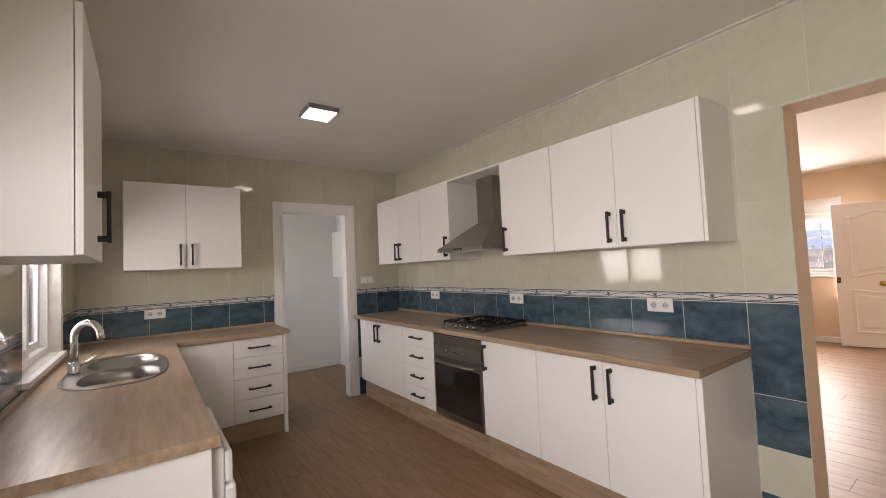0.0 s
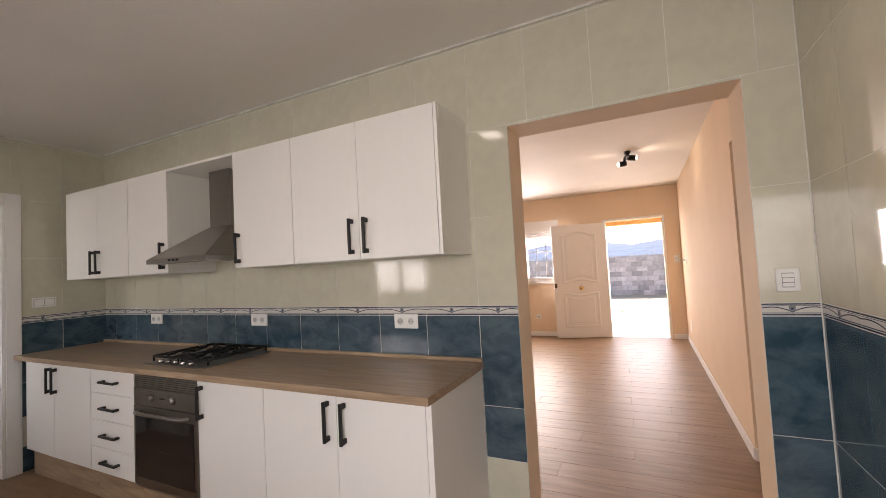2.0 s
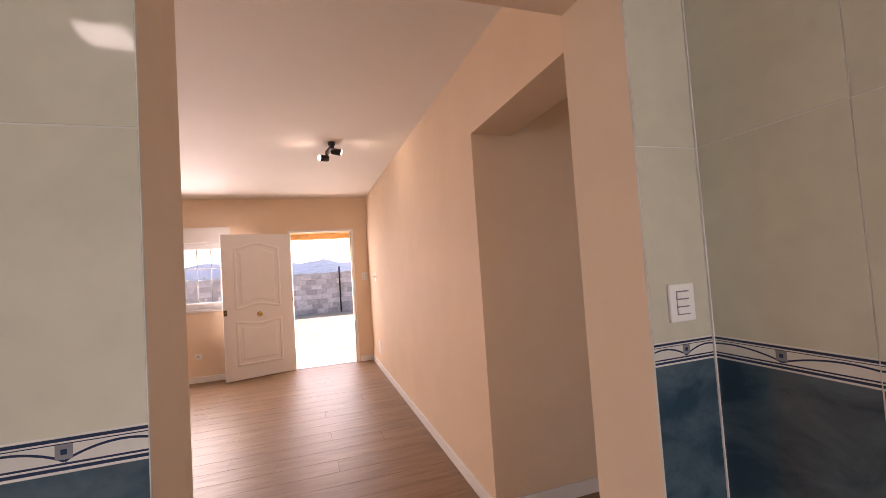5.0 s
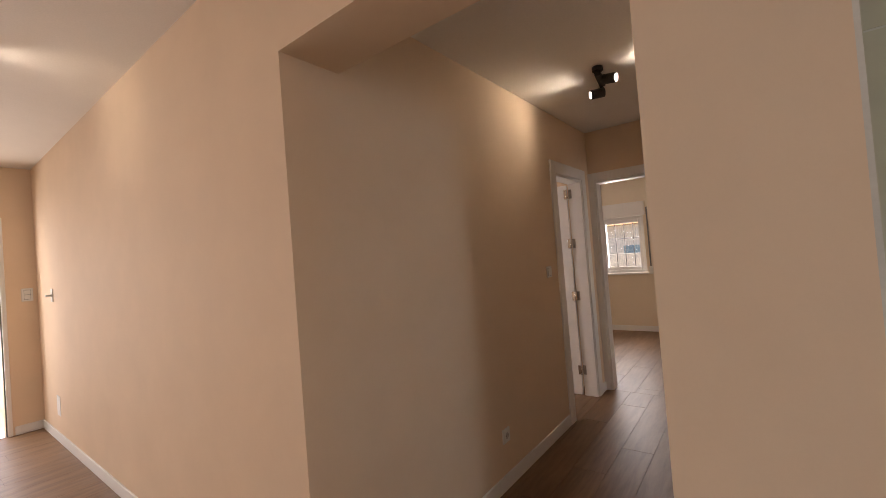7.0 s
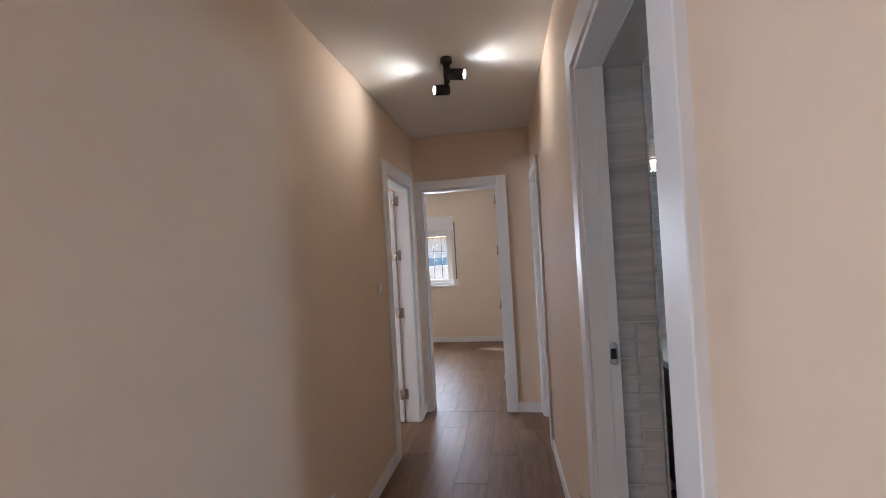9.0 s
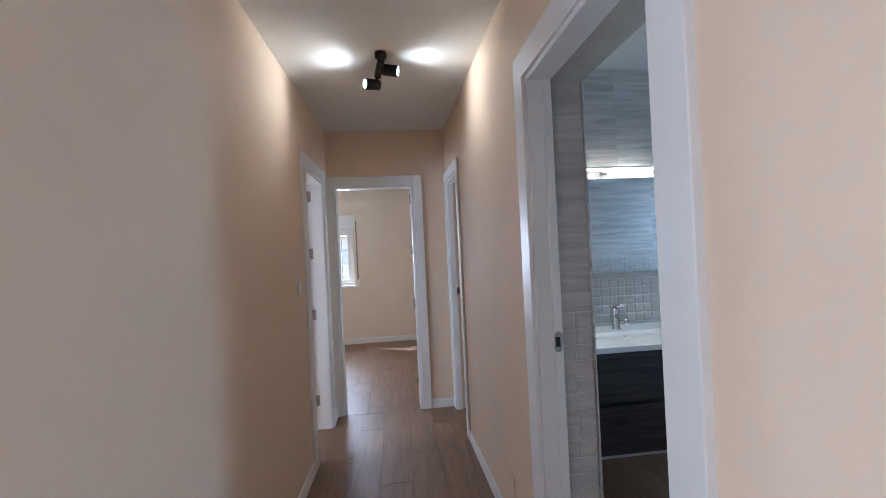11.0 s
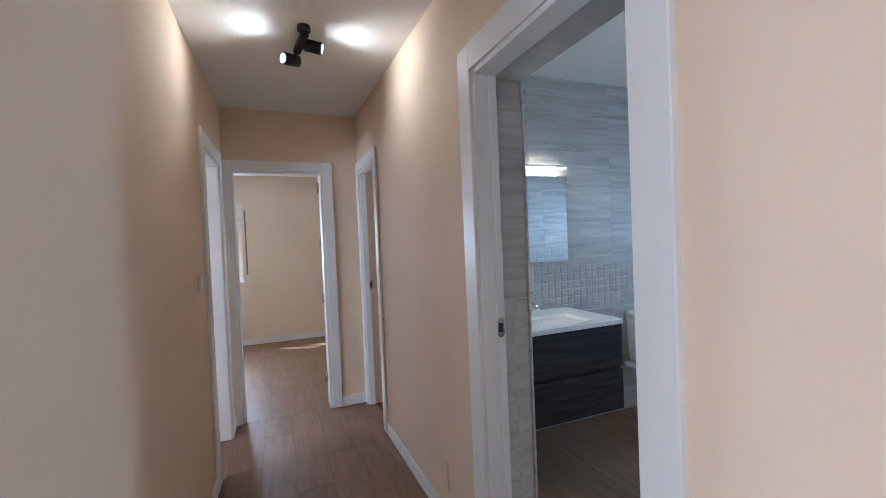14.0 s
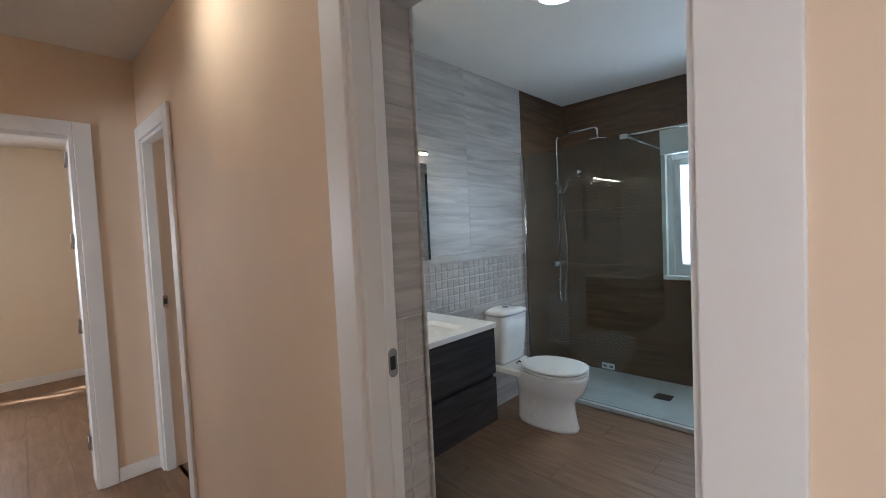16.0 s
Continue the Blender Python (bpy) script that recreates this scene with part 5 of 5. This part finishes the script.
def hills():
    bm = bmesh.new()
    n, rows = 220, 7
    grid = []
    for j in range(rows):
        line = []
        for i in range(n):
            y = -1300 + 2600 * i / (n - 1)
            crest = 34 + 34 * noise.noise((y * 0.0042, 3.1, 0)) + 12 * noise.noise((y * 0.014, 7.7, 0)) + 4 * noise.noise((y * 0.05, 1.7, 0))
            f = math.sin(0.5 * math.pi * j / (rows - 1))
            x = 620 + 60 * j + 25 * noise.noise((y * 0.01, j * 0.8, 5))
            line.append(bm.verts.new((x, y, -2 + max(3, crest) * f * (1 + 0.12 * noise.noise((y * 0.03, j * 1.3, 9))))))
        grid.append(line)
    for a, b in zip(grid, grid[1:]):
        for i in range(n - 1):
            bm.faces.new((a[i], a[i + 1], b[i + 1], b[i])).smooth = True
    # haze is in the material colour only
    setting("hills", bm, HILL, "hills on the horizon, coloured blue for haze", "backdrop")


hills()
h = thing("neighbour_house", (2.5, -16, -0.16), "low white house with a red roof beyond the bedroom window", "house")
part("house_wall", boxes((-6, 12, -20, -16, -0.17, 2.12)), RENDER, h)
part("roof", loft(bmesh.new(), [[(-6.5, -20.5, 2.12), (12.5, -20.5, 2.12), (12.5, -15.5, 2.12), (-6.5, -15.5, 2.12)], [(-5, -18.2, 2.6), (11, -18.2, 2.6), (11, -17.8, 2.6), (-5, -17.8, 2.6)]], smooth=False), ORANGE, h, "red tiled roof")
w = part("house_window", boxes((3.1, 4.1, -15.99, -15.95, 0.72, 1.32)), FAR_GLASS, h)
setting("garden_wall", boxes((-8, 14, -10.2, -10.0, -0.17, 1.15)), RENDER, "low white rendered garden wall", "garden wall")

rnd = random.Random(5)
for r in range(8):
    for c in range(28):
        y = -4.4 + 0.405 * c + (0.2 if r % 2 else 0.0)
        piece("block", YARD, BLOCK, (16.99 + rnd.uniform(-0.004, 0.004), y, -0.062 + 0.2 * r), (0.03, 0.395, 0.19), 0.004)

setting("garden_wall_west", boxes((-7.2, -7.0, -6, 70, -0.17, 1.8)), RENDER, "white rendered garden wall", "garden wall")

# sparse dry grass in the yard
def grass():
    rnd = random.Random(11)
    bm = bmesh.new()
    for k in range(800):
        x, y = rnd.uniform(9.5, 16.6), rnd.gauss(0.6, 3.0)
        a, h, w = rnd.uniform(0, 6.28), rnd.uniform(0.02, 0.06), rnd.uniform(0.004, 0.010)
        d = Vector((math.cos(a), math.sin(a), 0))
        p = Vector((x, y, -0.16))
        lean = Vector((rnd.uniform(-0.04, 0.04), rnd.uniform(-0.04, 0.04), h))
        bm.faces.new([bm.verts.new(p - d * w), bm.verts.new(p + d * w), bm.verts.new(p + lean)])
    ob = new("grass", mesh_of("grass", bm, surface("dry_grass", (0.50, 0.46, 0.22), 0.8, bump=0)))
    tagged(ob, "sparse dry grass on the sandy yard", "grass", kind="stuff")


grass()


def shrubs():
    """A low line of scrub beyond the block wall, in loose clumps of small leaves."""
    rnd = random.Random(23)
    bm = bmesh.new()
    for c in range(70):
        cx, cy, r, top = rnd.uniform(22, 34), rnd.uniform(-9, 16), rnd.uniform(0.3, 0.7), rnd.uniform(1.35, 1.75)
        for k in range(60):
            p = Vector((cx + rnd.gauss(0, r * 0.5), cy + rnd.gauss(0, r * 0.6), -0.16 + (top + 0.16) * rnd.uniform(0.1, 1.0) ** 0.6))
            d = Vector((rnd.uniform(-1, 1), rnd.uniform(-1, 1), rnd.uniform(-0.6, 0.6))).normalized() * rnd.uniform(0.05, 0.13)
            w = Vector((-d.y, d.x, rnd.uniform(-0.03, 0.03))) * 0.5
            bm.faces.new([bm.verts.new(p - d), bm.verts.new(p + w), bm.verts.new(p + d), bm.verts.new(p - w)])
    ob = new("shrubs", mesh_of("shrubs", bm, surface("grey_green_scrub", (0.30, 0.32, 0.22), 0.8, bump=0, per=0.1)))
    tagged(ob, "low grey-green scrub beyond the block wall", "shrubs", kind="stuff")


shrubs()

# ---------- floor planks and wall tiles ----------
for ob, x0, x1, y0, y1, holes, seed, shift in LAID:
    planks(ob, x0, x1, y0, y1, holes, seed=seed, shift=shift)

TW, TH = 0.318, 0.468
ROWS = [(0.0, 0.195, BLUE_TILE), (0.195, 0.425, PALE_TILE), (0.425, 0.69, BLUE_TILE), (0.69, 1.158, BLUE_TILE), (1.21, 1.678, PALE_TILE), (1.678, 2.146, PALE_TILE), (2.146, 2.614, PALE_TILE), (2.614, H, PALE_TILE)]


def border_mesh(w):
    """A border tile in the local x-z plane, its face towards -y: bands, two arcs and a square motif."""
    bm = bmesh.new()
    h = 0.049
    box(bm, -w / 2, w / 2, -0.007, 0.0, -h / 2, h / 2)

    def strip(pts, half, mat, y=-0.0074):
        vs = []
        for i, (x, z) in enumerate(pts):
            a, b = pts[max(i - 1, 0)], pts[min(i + 1, len(pts) - 1)]
            d = Vector((b[0] - a[0], b[1] - a[1])).normalized()
            vs.append((bm.verts.new((x - d.y * half, y, z + d.x * half)), bm.verts.new((x + d.y * half, y, z - d.x * half))))
        for (a, b), (c, d) in zip(vs, vs[1:]):
            bm.faces.new((a, b, d, c)).material_index = mat
    for z, half in ((0.0215, 0.0026), (0.0155, 0.0008), (-0.0135, 0.0016), (-0.0205, 0.0026)):
        strip([(-w / 2, z), (w / 2, z)], half, 1)
    for s in (-1, 1):
        pts = []
        for k in range(13):
            f = k / 12
            pts.append((s * w / 2 * (1 - f), -0.010 + 0.020 * math.sin(math.pi * min(1.0, 0.28 + 0.72 * f)) ** 0.8))
        strip(pts if s < 0 else pts[::-1], 0.0019, 1)
    strip([(-0.011, 0.004), (0.011, 0.004)], 0.011, 2, -0.0078)
    strip([(-0.004, 0.004), (0.004, 0.004)], 0.004, 1, -0.0082)
    return mesh_of("border_tile", bm, BORDER_WHITE, INK, MOTIF)


BORDERS = {}


def border(parent, axis, face, out, cols, holes=()):
    for u0, u1 in cols:
        rects = [(u0, u1, 1.159, 1.209)]
        for h in holes:
            rects = [r for rect in rects for r in minus(rect, h)]
        for r in rects:
            w = round(r[1] - r[0] - 0.002, 3)
            if w < 0.03 or r[3] - r[2] < 0.04:
                continue
            if w not in BORDERS:
                BORDERS[w] = border_mesh(w)
            ob = new("border_tile", BORDERS[w])
            c = (r[0] + r[1]) / 2
            ob.location = Vector((face, c, 1.184) if axis == "x" else (c, face, 1.184)) - base_of(parent)
            ob.rotation_euler = (0, 0, radians({("x", -1): -90, ("x", 1): 90, ("y", -1): 0, ("y", 1): 180}[(axis, out)]))
            ob.parent = parent


def columns(u0, u1, start, step=TW):
    k = math.floor((u0 - start) / step)
    out = []
    while start + k * step < u1:
        a, b = max(u0, start + k * step), min(u1, start + (k + 1) * step)
        if b - a > 0.008:
            out.append((a, b))
        k += 1
    return out


bed = wall("wall_kitchen_east_tile_bed", "x", -0.0058, 0.0, 0.0, KN, 0.0, H, [DOOR_K], WHITE_GROUT, "white grout bed behind the kitchen tiles")
end = wall("wall_kitchen_corner", "x", 0.0, 0.03, -0.12, 0.195, -0.1, TOP, [], PAINT, "narrow tiled wall end beside the doorway")
cols = columns(0.0, KN, 1.408)
beside = (-0.1, DOOR_K[0], -0.1, 2.146)
tiles("wall_tile", bed, "x", 0.0, -1, cols, ROWS, [DOOR_K, beside])
tiles("wall_tile", bed, "x", 0.0, -1, [(0.0, DOOR_K[0])], ROWS[:6])
border(bed, "x", 0.0, -1, cols, [DOOR_K, beside])
border(bed, "x", 0.0, -1, [(0.0, DOOR_K[0])])
wall("wall_kitchen_north_tile_bed", "y", KN - 0.0058, KN, KW, -0.006, 0.0, H, [(-1.49, -0.58, -0.1, 2.19)], WHITE_GROUT, "white grout bed behind the kitchen tiles")
wall("wall_kitchen_south_tile_bed", "y", 0.0, 0.0058, KW, -0.006, 0.0, H, [], WHITE_GROUT, "white grout bed behind the kitchen tiles")
cols = columns(KW, 0.0, 0.0)
tiles("wall_tile", wall_kn, "y", KN, -1, cols, ROWS, [(-1.49, -0.58, -0.1, 2.19)])
border(wall_kn, "y", KN, -1, cols, [(-1.49, -0.58, -0.1, 2.19)])
tiles("wall_tile", wall_ks, "y", 0.0, 1, cols, ROWS)
border(wall_ks, "y", 0.0, 1, cols)
cols = columns(0.0, KN, KN)
hole2 = (WIN_K_FILL[0] - 0.03, WIN_K_FILL[1] + 0.03, WIN_K_FILL[2] - 0.03, WIN_K_FILL[3] + 0.02)
hole = (WIN_K[0] - 0.03, WIN_K[1] + 0.03, WIN_K[2] - 0.03, WIN_K[3] + 0.02)
tiles("wall_tile", wall_kw, "x", KW, 1, cols, ROWS, [hole, hole2])
border(wall_kw, "x", KW, 1, cols, [hole, hole2])
wall("wall_kitchen_west_tile_bed", "x", KW, KW + 0.0058, 0.006, KN - 0.006, 0.0, H, [hole, hole2], WHITE_GROUT, "white grout bed behind the kitchen tiles")
setting("trim_kitchen_ceiling", boxes((-0.020, 0.0 - 0.0075, 0.0, KN, H - 0.013, H - 0.0005), (KW, 0.0, KN - 0.016, KN - 0.0075, H - 0.010, H - 0.0005)), WHITE_GROUT, "thin white bead along the ceiling", "trim")
setting("trim_kitchen_corner", boxes((-0.0115, -0.0075, 0.0075, 0.0115, 0.0, H - 0.011)), WHITE_GROUT, "thin white bead in the tiled corner", "trim")

# bathroom: large striped tiles above, relief mosaic below, brown tiles in the shower
big = [(1.235 + 0.2655 * k, 1.235 + 0.2655 * (k + 1), STONE_TILE) for k in range(5)]
cols = columns(-2.17, 0.03, 0.03, 0.74)
tiles("wall_tile", wall_bs, "y", -2.13, 1, cols, big, joint=0.0009)


def mosaic(parent, axis, face, out, cols, rows):
    """Small square relief tiles with pillowed faces."""
    key = ("mosaic", axis, out)
    for u0, u1 in cols:
        for z0, z1, m in rows:
            w, h = round(u1 - u0 - 0.002, 3), round(z1 - z0 - 0.002, 3)
            k = (*key, w, h)
            if k not in PIECES:
                bm = bmesh.new()
                ring = lambda i, d: [((s * (w / 2 - i), out * d, t * (h / 2 - i)) if axis == "y" else (out * d, s * (w / 2 - i), t * (h / 2 - i))) for s, t in ((-1, -1), (1, -1), (1, 1), (-1, 1))]
                loft(bm, [ring(0, 0), ring(0.0005, 0.0015), ring(0.008, 0.0040)], smooth=False)
                PIECES[k] = mesh_of("mosaic_tile", bm, m)
            ob = new("mosaic_tile", PIECES[k])
            c = ((u0 + u1) / 2, (z0 + z1) / 2)
            ob.location = Vector((c[0], face, c[1]) if axis == "y" else (face, c[0], c[1])) - base_of(parent)
            ob.parent = parent


MZ = [1.181 - 0.058 * (k + 1) for k in range(21)]
mosaic(wall_bs, "y", -2.13, 1, columns(-2.17, -0.28, 0.03, 0.058), [(max(z, 0.0), z + 0.058, MOSAIC) for z in MZ if z > 0.83])
# the squares behind the doorway, joined
bm = bmesh.new()
for u0, u1 in columns(-2.17, 0.03, 0.03, 0.058):
    for z in MZ:
        if z < 0.83 or u1 < -0.27:
            continue
        z0, z1 = max(z, 0.0) + 0.0015, z + 0.0565
        if u1 - u0 > 0.01 and z1 - z0 > 0.01:
            ring = lambda i, d: [(u0 + 0.0015 + i, -2.13 + d, z0 + i), (u1 - 0.0015 - i, -2.13 + d, z0 + i), (u1 - 0.0015 - i, -2.13 + d, z1 - i), (u0 + 0.0015 + i, -2.13 + d, z1 - i)]
            loft(bm, [ring(0, 0), ring(0.0005, 0.0015), ring(0.008, 0.0040)], smooth=False)
tiles("wall_tile", wall_bs, "y", -2.13, 1, cols, [(0.0, 0.302, STONE_TILE), (0.302, 0.568, STONE_TILE), (0.568, 0.832, STONE_TILE)], joint=0.0009)
rest = part("mosaic_tiles", bm, MOSAIC, wall_bs)
tagged(rest, "small grey relief mosaic tiles", kind="stuff")
setting("trim_bath_border", boxes((-2.17, 0.03, -2.13, -2.119, 1.181, 1.233)), MOSAIC, "narrow relief border between the bathroom tiles", "trim")
brown = [(0.512 * k, min(BATH_H, 0.512 * (k + 1)), BROWN_TILE) for k in range(5)]
tiles("wall_tile", wall_bs, "y", -2.13, 1, columns(-2.92, -2.17, -2.92, 0.75), brown, joint=0.0012)
hole = (WIN_BATH[0] - 0.03, WIN_BATH[1] + 0.03, WIN_BATH[2] - 0.03, WIN_BATH[3] + 0.02)
tiles("wall_tile", wall_bw, "x", -2.92, 1, columns(-2.13, -0.12, -2.13, 1.0), brown, [hole], joint=0.0012)
# tiled return of the bathroom doorway, and the bathroom's near walls
ret = setting("wall_bath_return", boxes((0.03, 0.163, -1.0815, -1.077, 0.0, 2.058), (0.03, 0.163, -0.318, -0.3125, 0.0, 2.058)), WHITE_GROUT, "grout bed of the tiled doorway return", "wall")
mosaic(ret, "y", -1.077, 1, columns(0.03, 0.163, 0.163, 0.0665), [(0.04 + 0.062 * k, 0.04 + 0.062 * (k + 1), MOSAIC) for k in range(18)] + [(0.0, 0.04, MOSAIC)])
tiles("wall_tile", ret, "y", -1.079, 1, [(0.03, 0.163)], [(1.16, 1.46, STONE_TILE), (1.46, 1.76, STONE_TILE), (1.76, 2.05, STONE_TILE)], joint=0.0016)
setting("trim_bath_corner", boxes((0.022, 0.030, -1.080, -1.070, 0.0, 2.06)), CHROME, "chrome corner trim of the tiled return", "trim")
head = setting("wall_bath_head", boxes((0.03, 0.163, -1.07, -0.33, 2.043, 2.0585)), STONE_TILE, "tiled head of the bathroom doorway", "wall")
near = setting("wall_bath_north", boxes((-2.92, 0.03, -0.1275, -0.1201, 0.0, BATH_H)), WHITE_GROUT, "grey tiled bathroom wall", "wall")
tiles("wall_tile", near, "y", -0.1275, -1, columns(-2.92, 0.03, 0.03, 0.74), big, joint=0.0012)
bm = bmesh.new()
for u0, u1 in columns(-2.92, 0.03, 0.03, 0.058):
    for z in MZ + [1.181]:
        z0, z1 = max(z, 0.0) + 0.001, z + 0.057
        if u1 - u0 > 0.01 and z1 - z0 > 0.01:
            ring = lambda i, d: [(u0 + 0.001 + i, -0.1275 - d, z0 + i), (u1 - 0.001 - i, -0.1275 - d, z0 + i), (u1 - 0.001 - i, -0.1275 - d, z1 - i), (u0 + 0.001 + i, -0.1275 - d, z1 - i)]
            loft(bm, [ring(0, 0), ring(0.0005, 0.0015), ring(0.008, 0.0040)], smooth=False)
tagged(part("mosaic_tiles", bm, MOSAIC, near), "small grey relief mosaic tiles", kind="stuff")
tiles("wall_tile", wall_hw, "x", 0.03, -1, columns(-2.13, -1.06, -2.13, 0.74), [(0.2655 * k, min(BATH_H, 0.2655 * (k + 1)), STONE_TILE) for k in range(10)], joint=0.0016)
